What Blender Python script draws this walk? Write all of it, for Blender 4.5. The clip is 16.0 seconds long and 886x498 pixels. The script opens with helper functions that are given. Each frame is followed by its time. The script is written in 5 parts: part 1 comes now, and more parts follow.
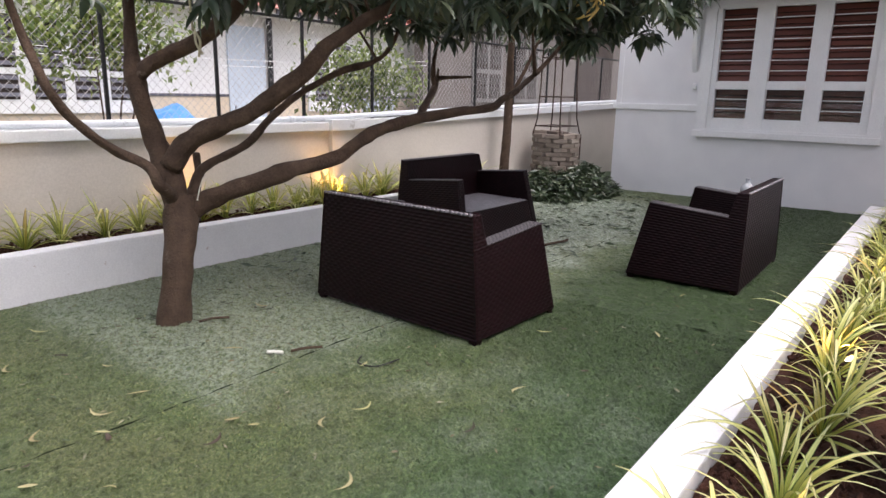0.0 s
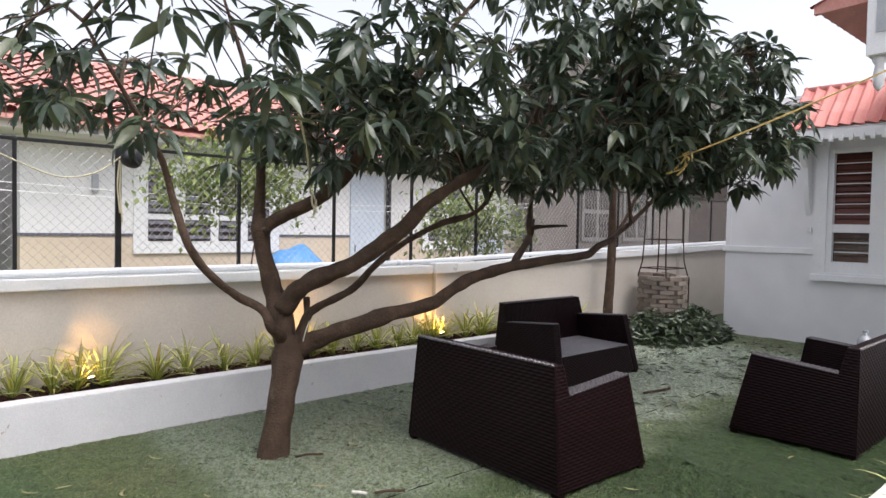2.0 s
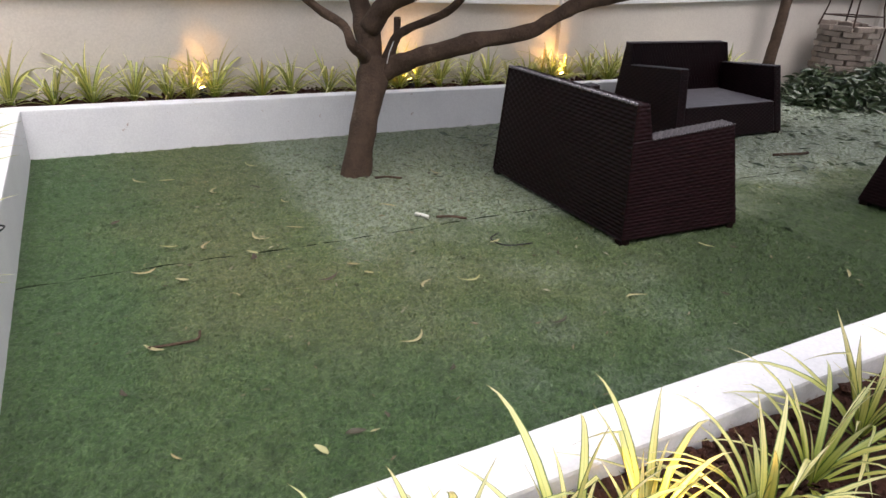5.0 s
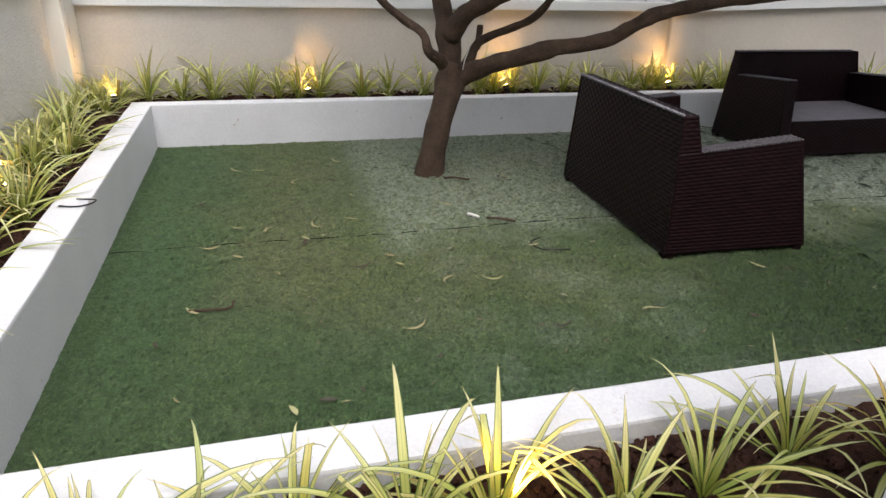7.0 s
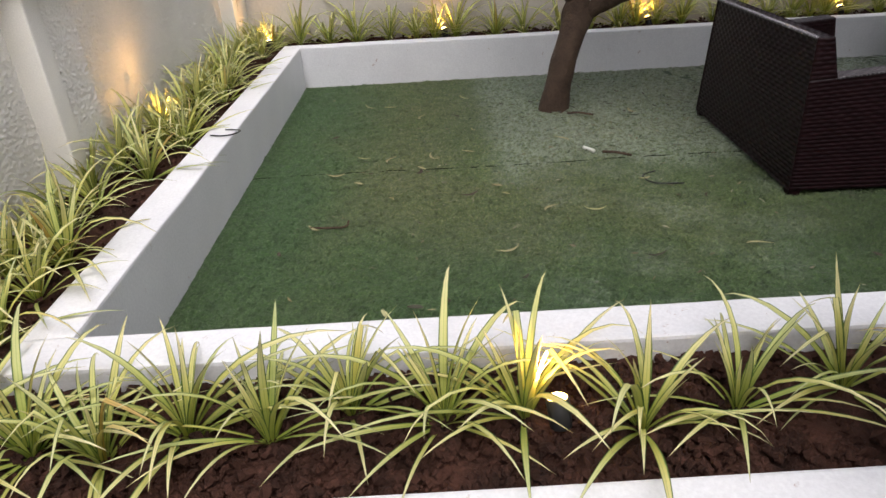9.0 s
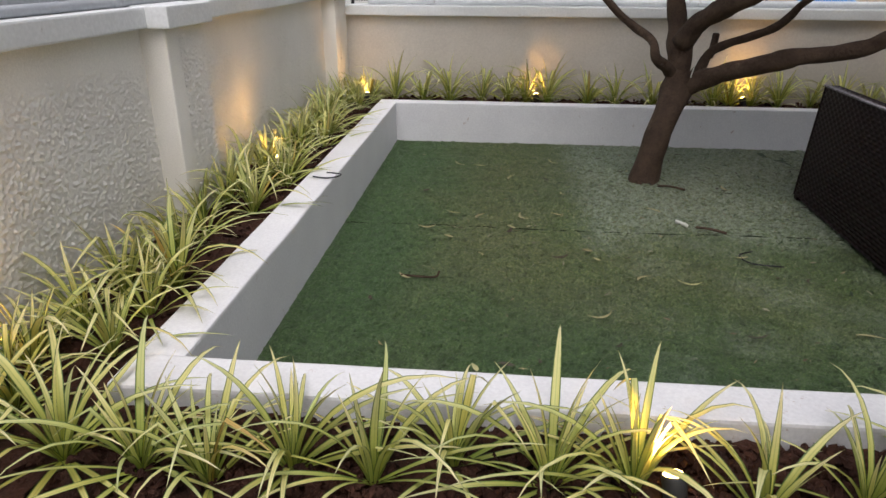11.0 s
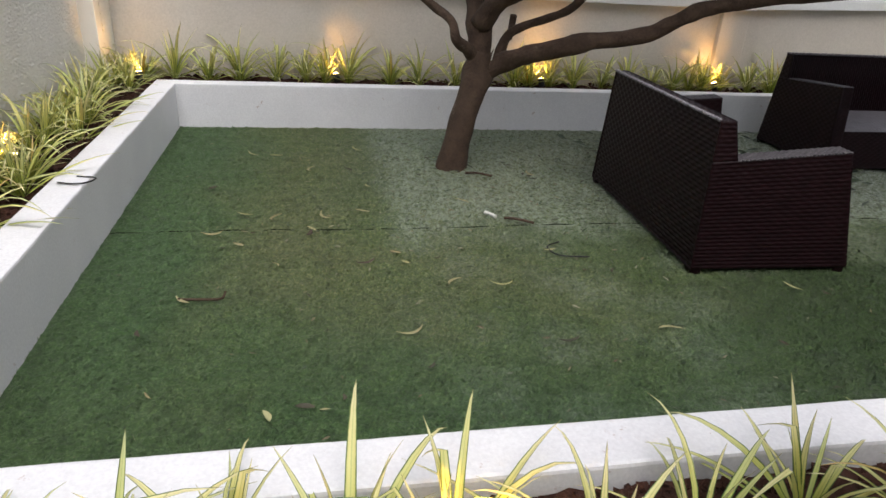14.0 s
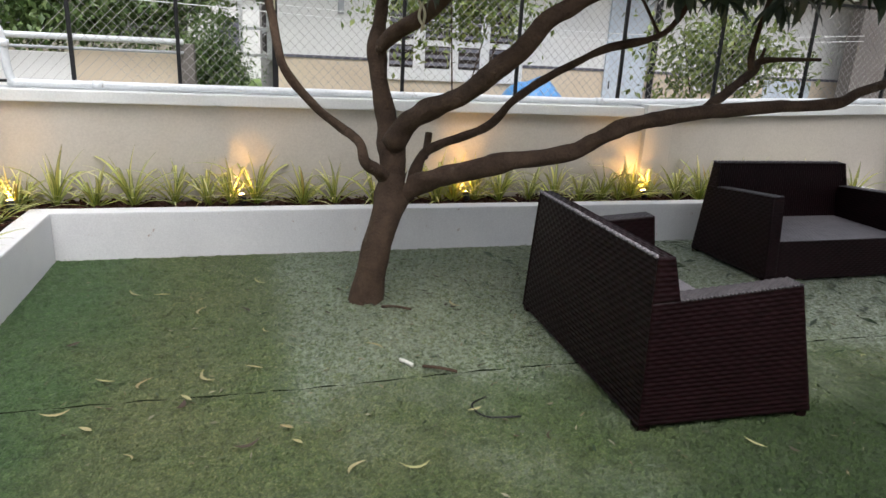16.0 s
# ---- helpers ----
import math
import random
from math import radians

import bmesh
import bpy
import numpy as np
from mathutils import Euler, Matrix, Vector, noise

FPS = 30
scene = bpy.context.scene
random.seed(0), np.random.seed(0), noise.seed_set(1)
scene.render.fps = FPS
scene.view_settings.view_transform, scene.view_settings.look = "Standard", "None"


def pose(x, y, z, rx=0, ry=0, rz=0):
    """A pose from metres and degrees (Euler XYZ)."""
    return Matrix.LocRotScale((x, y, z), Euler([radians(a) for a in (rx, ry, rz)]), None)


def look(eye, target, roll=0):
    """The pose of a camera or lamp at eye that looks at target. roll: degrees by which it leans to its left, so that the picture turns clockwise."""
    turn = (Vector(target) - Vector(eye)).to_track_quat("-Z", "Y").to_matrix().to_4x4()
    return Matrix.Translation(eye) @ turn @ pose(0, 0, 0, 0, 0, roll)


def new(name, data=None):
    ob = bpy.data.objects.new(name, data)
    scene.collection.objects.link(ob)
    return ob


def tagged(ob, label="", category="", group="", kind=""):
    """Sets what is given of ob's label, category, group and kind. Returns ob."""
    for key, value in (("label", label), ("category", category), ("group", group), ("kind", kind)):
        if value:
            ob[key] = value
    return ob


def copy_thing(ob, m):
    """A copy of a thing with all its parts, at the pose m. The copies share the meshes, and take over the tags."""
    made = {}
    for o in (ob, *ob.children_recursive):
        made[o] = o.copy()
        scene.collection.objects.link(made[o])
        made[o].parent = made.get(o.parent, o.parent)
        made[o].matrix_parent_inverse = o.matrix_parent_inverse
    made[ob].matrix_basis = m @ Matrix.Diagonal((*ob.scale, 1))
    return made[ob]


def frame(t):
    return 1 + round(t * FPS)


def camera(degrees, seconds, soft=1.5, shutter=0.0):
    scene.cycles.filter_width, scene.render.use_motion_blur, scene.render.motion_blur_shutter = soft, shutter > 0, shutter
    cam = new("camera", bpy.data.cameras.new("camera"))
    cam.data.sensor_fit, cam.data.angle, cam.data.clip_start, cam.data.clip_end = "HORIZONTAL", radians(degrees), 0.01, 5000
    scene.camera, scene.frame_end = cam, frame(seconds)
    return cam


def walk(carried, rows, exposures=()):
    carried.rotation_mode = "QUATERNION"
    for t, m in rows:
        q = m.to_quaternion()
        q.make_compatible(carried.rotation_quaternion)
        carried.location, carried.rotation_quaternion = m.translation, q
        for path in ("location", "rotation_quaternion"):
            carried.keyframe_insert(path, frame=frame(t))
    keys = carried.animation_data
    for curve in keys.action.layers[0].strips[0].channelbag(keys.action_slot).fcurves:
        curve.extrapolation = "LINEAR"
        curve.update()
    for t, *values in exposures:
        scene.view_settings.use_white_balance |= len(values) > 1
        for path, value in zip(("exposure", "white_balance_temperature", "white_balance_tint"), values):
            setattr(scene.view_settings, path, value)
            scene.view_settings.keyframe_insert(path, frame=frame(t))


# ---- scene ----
cam = camera(68.0, 16.0)
PATH = [
    (0, (-0.118, -0.653, 1.499), (1.429, 0.53, 1.041), 1.2),
    (0.5, (-0.132, -0.775, 1.534), (1.303, 0.573, 1.184), 1.5),
    (1, (-0.155, -0.833, 1.571), (1.317, 0.506, 1.37), 1.3),
    (1.5, (-0.146, -0.878, 1.614), (1.266, 0.534, 1.502), 1.5),
    (2, (-0.143, -0.925, 1.633), (1.202, 0.553, 1.566), 1.1),
    (2.5, (-0.121, -0.969, 1.577), (1.169, 0.547, 1.378), 2.3),
    (3, (-0.071, -1.003, 1.525), (1.167, 0.527, 1.169), 3.9),
    (3.5, (0.03, -1.074, 1.537), (1.155, 0.505, 1.043), 0.7),
    (4, (0.123, -1.062, 1.504), (1.317, 0.432, 0.92), 4.3),
    (4.5, (0.263, -1.048, 1.464), (1.329, 0.463, 0.702), 4.5),
    (7, (0.888, -1.461, 1.536), (1.38, 0.299, 0.722), 1.8),
    (7.5, (0.98, -1.509, 1.546), (1.508, 0.213, 0.676), 1.0),
    (8, (1.094, -1.595, 1.539), (1.475, 0.14, 0.621), 1.6),
    (8.5, (1.161, -1.667, 1.514), (1.338, 0.083, 0.563), -1.1),
    (9, (1.147, -1.689, 1.507), (1.153, 0.07, 0.556), -3.2),
    (9.5, (1.085, -1.688, 1.497), (1.023, 0.084, 0.571), -2.6),
    (12, (0.958, -1.72, 1.498), (0.773, 0.129, 0.76), 1.0),
    (12.5, (0.973, -1.669, 1.498), (0.845, 0.182, 0.753), 1.5),
    (13, (0.964, -1.549, 1.514), (1.064, 0.289, 0.734), 1.8),
    (13.5, (0.925, -1.426, 1.505), (1.276, 0.349, 0.653), 2.0),
    (14, (1.081, -1.308, 1.506), (1.46, 0.466, 0.662), 3.7),
    (14.5, (1.254, -1.257, 1.529), (1.445, 0.552, 0.697), 2.8),
    (15, (1.309, -1.162, 1.528), (1.453, 0.644, 0.68), 2.6),
    (15.5, (1.345, -0.914, 1.568), (1.65, 0.958, 0.934), 2.8),
    (16, (1.381, -0.76, 1.597), (1.932, 1.074, 1.02), 3.0),
]
walk(cam, [(t, look(eye, target, roll)) for t, eye, target, roll in PATH], [(0.0, 1.16, 6450, 18), (1.0, 1.22, 6300, 17), (2.0, 1.07, 6400, 14), (3.5, 1.0, 6400, 15), (4.5, 0.98, 6450, 16), (7.0, 0.68, 6450, 12), (9.7, 0.44, 6500, 14), (12.0, 0.15, 6450, 13), (13.0, 0.23, 6450, 13), (14.5, 0.62, 6450, 11), (15.5, 0.68, 6400, 10), (16.0, 0.76, 6400, 10)])

# ---- body ----
# ---------- sky and sun: a bright, thinly clouded late afternoon ----------
world = bpy.data.worlds.new("sky")
scene.world = world
world.use_nodes = True
wn = world.node_tree
sky = wn.nodes.new("ShaderNodeTexSky")
sky.sky_type = "NISHITA"
sky.sun_disc = False
sky.sun_elevation, sky.sun_rotation = radians(64), radians(173)
sky.dust_density = 4.0
calm = wn.nodes.new("ShaderNodeHueSaturation")
calm.inputs["Saturation"].default_value = 0.3
wn.links.new(sky.outputs[0], calm.inputs["Color"])
wn.links.new(calm.outputs[0], wn.nodes["Background"].inputs["Color"])
wn.nodes["Background"].inputs["Strength"].default_value = 0.15

sun_data = bpy.data.lights.new("sun", "SUN")
sun_data.energy, sun_data.angle, sun_data.color = 0.85, radians(45), (1.0, 0.97, 0.94)
sun = new("sun", sun_data)
sun.matrix_world = look((0, 0, 20), (-0.5, 4.1, 11.3))

# x, y, share of the full wattage
LAMPS = [(1.30, 4.77, 0.52), (3.24, 4.79, 0.8), (5.08, 4.79, 0.95), (-0.33, 4.63, 0.6), (-0.43, 2.31, 0.9),
         (-0.49, -0.17, 0.8), (1.42, -0.44, 1.2), (3.20, -0.45, 1.1), (5.1, -0.45, 0.8)]
LAMP_WATTS = 11.5


# ---------- materials ----------
def shader(name):
    m = bpy.data.materials.new(name)
    m.use_nodes = True
    return m, m.node_tree, m.node_tree.nodes["Principled BSDF"]


def link(nt, a, b):
    nt.links.new(a, b)


def noise_node(nt, vec, scale, detail=4.0, rough=0.55, dist=0.0):
    n = nt.nodes.new("ShaderNodeTexNoise")
    n.inputs["Scale"].default_value = scale
    n.inputs["Detail"].default_value = detail
    n.inputs["Roughness"].default_value = rough
    n.inputs["Distortion"].default_value = dist
    link(nt, vec, n.inputs["Vector"])
    return n.outputs["Fac"]


def ramp(nt, fac, stops):
    r = nt.nodes.new("ShaderNodeValToRGB")
    e = r.color_ramp.elements
    while len(e) < len(stops):
        e.new(0.5)
    for i, (p, c) in enumerate(stops):
        e[i].position = p
        e[i].color = (*c, 1) if len(c) == 3 else c
    link(nt, fac, r.inputs[0])
    return r.outputs[0]


def blend(nt, fac, a, b, mode="MIX"):
    n = nt.nodes.new("ShaderNodeMix")
    n.data_type, n.blend_type = "RGBA", mode
    for sock, v in ((n.inputs[0], fac), (n.inputs[6], a), (n.inputs[7], b)):
        if isinstance(v, (int, float)):
            sock.default_value = v
        elif isinstance(v, tuple):
            sock.default_value = (*v, 1)
        else:
            link(nt, v, sock)
    return n.outputs[2]


def calc(nt, op, a, b=0.0, c=0.0):
    n = nt.nodes.new("ShaderNodeMath")
    n.operation = op
    for sock, v in zip(n.inputs, (a, b, c)):
        if isinstance(v, (int, float)):
            sock.default_value = v
        else:
            link(nt, v, sock)
    return n.outputs[0]


def place(nt):
    return nt.nodes.new("ShaderNodeNewGeometry").outputs["Position"]


def local(nt):
    return nt.nodes.new("ShaderNodeTexCoord").outputs["Object"]


def bumped(nt, b, height, strength, dist):
    n = nt.nodes.new("ShaderNodeBump")
    n.inputs["Strength"].default_value = strength
    n.inputs["Distance"].default_value = dist
    link(nt, height, n.inputs["Height"])
    link(nt, n.outputs[0], b.inputs["Normal"])


def plain(name, c1, c2, scale=6.0, fine=60.0, rough=0.7, bump=0.3, dist=0.004, metal=0.0, spec=0.5, at=place, stain=None, stain_scale=3.0, stain_at=0.62):
    """A worn surface: two tones at a large scale, fine grain in colour and relief, and stains where given."""
    m, nt, b = shader(name)
    vec = at(nt)
    big, small = noise_node(nt, vec, scale, 5), noise_node(nt, vec, fine, 3)
    col = ramp(nt, big, [(0.3, c1), (0.7, c2)])
    col = blend(nt, 0.25, col, ramp(nt, small, [(0.3, tuple(v * 0.7 for v in c1)), (0.7, tuple(min(1, v * 1.12) for v in c2))]))
    if stain:
        mask = ramp(nt, noise_node(nt, vec, stain_scale, 9, 0.72), [(stain_at, (0, 0, 0)), (stain_at + 0.06, (1, 1, 1))])
        col = blend(nt, mask, col, stain)
    link(nt, col, b.inputs["Base Color"])
    b.inputs["Roughness"].default_value = rough
    b.inputs["Metallic"].default_value = metal
    b.inputs["Specular IOR Level"].default_value = spec
    if bump:
        bumped(nt, b, small, bump, dist)
    return m


def turf_material():
    """Artificial turf: green with brownish wear, and a dusty pale stretch round the tree and the seats."""
    m, nt, b = shader("artificial_turf")
    vec = place(nt)
    isl = ramp(nt, noise_node(nt, vec, 95, 4, 0.75), [(0.33, (0, 0, 0)), (0.67, (1, 1, 1))])
    green = ramp(nt, isl, [(0.0, (0.0283, 0.051, 0.0161)), (0.5, (0.0851, 0.1258, 0.0403)), (0.9, (0.1772, 0.2074, 0.0806)), (1.0, (0.3366, 0.306, 0.2217))])
    wear = ramp(nt, noise_node(nt, vec, 1.6, 6, 0.65), [(0.36, (0, 0, 0)), (0.58, (1, 1, 1))])
    col = blend(nt, calc(nt, "MULTIPLY", wear, 0.3), green, (0.1806, 0.1632, 0.0853))
    damp = ramp(nt, noise_node(nt, vec, 0.8, 3), [(0.45, (0, 0, 0)), (0.7, (1, 1, 1))])
    col = blend(nt, calc(nt, "MULTIPLY", damp, 0.35), col, (0.0378, 0.1054, 0.0465))
    # dust: an irregular field between x 1.5 and 9.5, densest near the tree and along the seam
    sep = nt.nodes.new("ShaderNodeSeparateXYZ")
    link(nt, vec, sep.inputs[0])
    x, y = sep.outputs[0], sep.outputs[1]

    def soft_step(v, lo, hi):
        n = nt.nodes.new("ShaderNodeMapRange")
        n.interpolation_type = "SMOOTHSTEP"
        n.inputs["From Min"].default_value, n.inputs["From Max"].default_value = lo, hi
        link(nt, v, n.inputs["Value"])
        return n.outputs[0]
    edge = calc(nt, "ADD", x, calc(nt, "MULTIPLY", noise_node(nt, vec, 6, 3), 0.25))
    field = calc(nt, "MULTIPLY", soft_step(edge, 1.5, 1.82), soft_step(calc(nt, "ADD", y, calc(nt, "MULTIPLY", noise_node(nt, vec, 2.2, 4), 1.4)), 2.45, 3.0))
    field = calc(nt, "MULTIPLY", field, soft_step(x, 9.9, 8.6))
    speck = ramp(nt, noise_node(nt, vec, 38, 6, 0.75), [(0.42, (0.08, 0.08, 0.08)), (0.6, (1, 1, 1))])
    fresh = calc(nt, "MULTIPLY", soft_step(calc(nt, "ADD", x, calc(nt, "MULTIPLY", noise_node(nt, vec, 1.8, 4), 1.2)), 2.9, 4.3), soft_step(calc(nt, "ADD", y, calc(nt, "MULTIPLY", noise_node(nt, vec, 2.0, 4), 1.0)), 2.75, 1.9))
    side = soft_step(calc(nt, "ADD", x, calc(nt, "MULTIPLY", noise_node(nt, vec, 2.1, 5), 0.9)), 1.45, 0.7)
    near = soft_step(calc(nt, "ADD", y, calc(nt, "MULTIPLY", noise_node(nt, vec, 1.4, 5), 1.5)), 2.3, 1.15)
    # the pile is unworn and deep green past the first seat, bluish along the planter walls
    col = blend(nt, calc(nt, "MULTIPLY", calc(nt, "MAXIMUM", near, side), 0.6), col, blend(nt, isl, (0.012, 0.0527, 0.0155), (0.0585, 0.1496, 0.0496)))
    col = blend(nt, calc(nt, "MULTIPLY", fresh, 0.9), col, blend(nt, isl, (0.0075, 0.024, 0.0036), (0.0375, 0.0744, 0.0108)))
    clump = ramp(nt, noise_node(nt, vec, 11, 6, 0.7), [(0.36, (0.36, 0.45, 0.38)), (0.54, (1, 1, 1))])
    col = blend(nt, 0.6, col, clump, "MULTIPLY")
    tuft = ramp(nt, noise_node(nt, vec, 42, 5, 0.72, 0.6), [(0.36, (0.5, 0.53, 0.48)), (0.5, (0.97, 0.97, 0.97)), (0.66, (1.45, 1.4, 1.4))])
    col = blend(nt, 0.8, col, tuft, "MULTIPLY")
    far = calc(nt, "ADD", 0.47, calc(nt, "MULTIPLY", soft_step(x, 3.6, 5.6), 0.35))
    rubbed = calc(nt, "MULTIPLY", soft_step(noise_node(nt, vec, 2.0, 5, 0.65), 0.42, 0.66), soft_step(calc(nt, "ADD", x, calc(nt, "MULTIPLY", noise_node(nt, vec, 1.5, 4), 1.0)), 1.5, 2.6))
    rubbed = calc(nt, "MULTIPLY", rubbed, calc(nt, "SUBTRACT", 0.24, calc(nt, "MULTIPLY", fresh, 0.22)))
    dust = calc(nt, "MULTIPLY", speck, calc(nt, "MAXIMUM", calc(nt, "MULTIPLY", field, far), rubbed))
    col = blend(nt, dust, col, (0.459, 0.5121, 0.4437))
    link(nt, col, b.inputs["Base Color"])
    b.inputs["Roughness"].default_value = 0.5
    b.inputs["Specular IOR Level"].default_value = 0.5
    bumped(nt, b, noise_node(nt, vec, 120, 4, 0.65), 1.0, 0.016)
    return m


def striped_leaf_material():
    """Long leaves, cream down the middle and green along both margins."""
    m, nt, b = shader("variegated_leaf")
    uv = nt.nodes.new("ShaderNodeUVMap").outputs[0]
    sep = nt.nodes.new("ShaderNodeSeparateXYZ")
    link(nt, uv, sep.inputs[0])
    rnd = nt.nodes.new("ShaderNodeObjectInfo").outputs["Random"]
    off = calc(nt, "ABSOLUTE", calc(nt, "SUBTRACT", sep.outputs[0], 0.5))
    streak = noise_node(nt, local(nt), 260, 2)
    edge = calc(nt, "ADD", off, calc(nt, "MULTIPLY", calc(nt, "SUBTRACT", streak, 0.5), 0.12))
    heart = ramp(nt, sep.outputs[1], [(0.05, (0.39, 0.44, 0.075)), (0.45, (0.63, 0.6, 0.19)), (0.9, (0.8, 0.72, 0.42))])
    rim = ramp(nt, edge, [(0.33, (0, 0, 0)), (0.44, (1, 1, 1))])
    line = ramp(nt, edge, [(0.03, (0.6, 0.6, 0.6)), (0.08, (0, 0, 0))])
    col = blend(nt, calc(nt, "MULTIPLY", line, 0.6), heart, (0.2, 0.3, 0.05))
    col = blend(nt, rim, col, (0.07, 0.14, 0.024))
    tone = ramp(nt, rnd, [(0.0, (0.72, 0.82, 0.7)), (0.6, (1, 1, 1)), (0.965, (1.0, 0.97, 0.85)), (1.0, (0.85, 0.6, 0.4))])
    col = blend(nt, 1.0, col, tone, "MULTIPLY")
    tip = ramp(nt, sep.outputs[1], [(0.93, (0, 0, 0)), (1.0, (1, 1, 1))])
    col = blend(nt, calc(nt, "MULTIPLY", tip, 0.6), col, (0.25, 0.17, 0.06))
    link(nt, col, b.inputs["Base Color"])
    b.inputs["Roughness"].default_value = 0.42
    b.inputs["Transmission Weight"].default_value = 0.0
    b.inputs["Subsurface Weight"].default_value = 0.0
    glow = nt.nodes.new("ShaderNodeBsdfTranslucent")
    link(nt, col, glow.inputs[0])
    mixer = nt.nodes.new("ShaderNodeMixShader")
    mixer.inputs[0].default_value = 0.25
    link(nt, b.outputs[0], mixer.inputs[1])
    link(nt, glow.outputs[0], mixer.inputs[2])
    link(nt, mixer.outputs[0], nt.nodes["Material Output"].inputs[0])
    return m


def foliage(name, tones, rough=0.4, through_light=0.2):
    m, nt, b = shader(name)
    isl = nt.nodes.new("ShaderNodeNewGeometry").outputs["Random Per Island"]
    col = ramp(nt, isl, [(i / (len(tones) - 1), c) for i, c in enumerate(tones)])
    col = blend(nt, 0.25, col, ramp(nt, noise_node(nt, place(nt), 30, 3), [(0.3, tuple(v * 0.5 for v in tones[0])), (0.7, tones[-1])]))
    link(nt, col, b.inputs["Base Color"])
    b.inputs["Roughness"].default_value = rough
    b.inputs["Specular IOR Level"].default_value = 0.65
    glow = nt.nodes.new("ShaderNodeBsdfTranslucent")
    link(nt, col, glow.inputs[0])
    mixer = nt.nodes.new("ShaderNodeMixShader")
    mixer.inputs[0].default_value = through_light
    link(nt, b.outputs[0], mixer.inputs[1])
    link(nt, glow.outputs[0], mixer.inputs[2])
    link(nt, mixer.outputs[0], nt.nodes["Material Output"].inputs[0])
    return m


def glass_material(name, rough=0.03, tint=(0.9, 0.93, 0.92)):
    m, nt, b = shader(name)
    b.inputs["Base Color"].default_value = (*tint, 1)
    b.inputs["Transmission Weight"].default_value = 1.0
    b.inputs["Roughness"].default_value = rough
    b.inputs["IOR"].default_value = 1.45
    return m


def random_pieces(name, tones, rough=0.7, bump=0.4, dist=0.004, fine=50):
    """Pieces that differ from one to the next."""
    m, nt, b = shader(name)
    rnd = nt.nodes.new("ShaderNodeObjectInfo").outputs["Random"]
    col = ramp(nt, rnd, [(i / (len(tones) - 1), c) for i, c in enumerate(tones)])
    grain = noise_node(nt, place(nt), fine, 5, 0.65)
    col = blend(nt, 0.3, col, ramp(nt, grain, [(0.3, tuple(v * 0.55 for v in tones[0])), (0.7, tones[-1])]))
    link(nt, col, b.inputs["Base Color"])
    b.inputs["Roughness"].default_value = rough
    bumped(nt, b, grain, bump, dist)
    return m


def glow_material(name, color, strength):
    m, nt, b = shader(name)
    b.inputs["Emission Color"].default_value = (*color, 1)
    b.inputs["Emission Strength"].default_value = strength
    return m


WHITE_PAINT = plain("white_wall_paint", (0.74, 0.74, 0.76), (0.82, 0.82, 0.83), 2.5, 120, 0.6, 0.25, 0.003, stain=(0.55, 0.5, 0.45), stain_scale=4, stain_at=0.7)
PLANTER_PAINT = plain("chipped_planter_paint", (0.68, 0.68, 0.7), (0.76, 0.76, 0.77), 3, 90, 0.55, 0.3, 0.003, stain=(0.4, 0.29, 0.25), stain_scale=13, stain_at=0.64)
CREAM_WALL = plain("cream_compound_wall", (0.53, 0.485, 0.43), (0.61, 0.565, 0.505), 1.6, 70, 0.75, 0.35, 0.004, stain=(0.48, 0.44, 0.39), stain_scale=1.5, stain_at=0.66)
ROUGHCAST = plain("roughcast_render", (0.81, 0.78, 0.715), (0.89, 0.86, 0.795), 3, 150, 0.85, 0.5, 0.004)
CAP_PAINT = plain("cap_paint", (0.66, 0.68, 0.68), (0.76, 0.77, 0.77), 2, 60, 0.55, 0.2, 0.003, stain=(0.45, 0.44, 0.42), stain_scale=3)
TURF = turf_material()
TURF_BACKING = plain("turf_backing", (0.03, 0.05, 0.018), (0.05, 0.072, 0.03), 5, 120, 0.9, 0.5, 0.006)
SEAM_DARK = plain("seam_dirt", (0.006, 0.01, 0.004), (0.018, 0.024, 0.011), 20, 120, 0.95, 0.6, 0.006, spec=0.1)
SOIL = plain("red_brown_soil", (0.019, 0.01, 0.0075), (0.078, 0.033, 0.022), 9, 80, 0.95, 0.9, 0.012, spec=0.2, stain=(0.1, 0.044, 0.031), stain_scale=14, stain_at=0.6)
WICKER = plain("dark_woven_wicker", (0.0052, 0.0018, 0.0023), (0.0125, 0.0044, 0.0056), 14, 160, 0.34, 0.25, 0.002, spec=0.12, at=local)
BARK = plain("brown_bark", (0.036, 0.022, 0.014), (0.092, 0.059, 0.039), 9, 60, 0.85, 0.9, 0.012, spec=0.3, stain=(0.13, 0.1, 0.078), stain_scale=6, stain_at=0.62)
MANGO_LEAF = foliage("mango_leaf", [(0.022, 0.042, 0.03), (0.034, 0.06, 0.04), (0.056, 0.088, 0.056), (0.11, 0.13, 0.06)], 0.36, 0.24)
PALE_LEAF = foliage("pale_green_leaf", [(0.05, 0.095, 0.018), (0.12, 0.19, 0.04), (0.23, 0.3, 0.07), (0.36, 0.42, 0.13)], 0.45, 0.35)
FAR_LEAF = foliage("far_green_leaf", [(0.06, 0.12, 0.035), (0.12, 0.2, 0.06), (0.22, 0.3, 0.1)], 0.5, 0.3)
DEBRIS = foliage("dry_crumbs", [(0.03, 0.025, 0.015), (0.3, 0.26, 0.15), (0.12, 0.08, 0.05), (0.42, 0.4, 0.28), (0.04, 0.05, 0.02)], 0.7, 0.05)
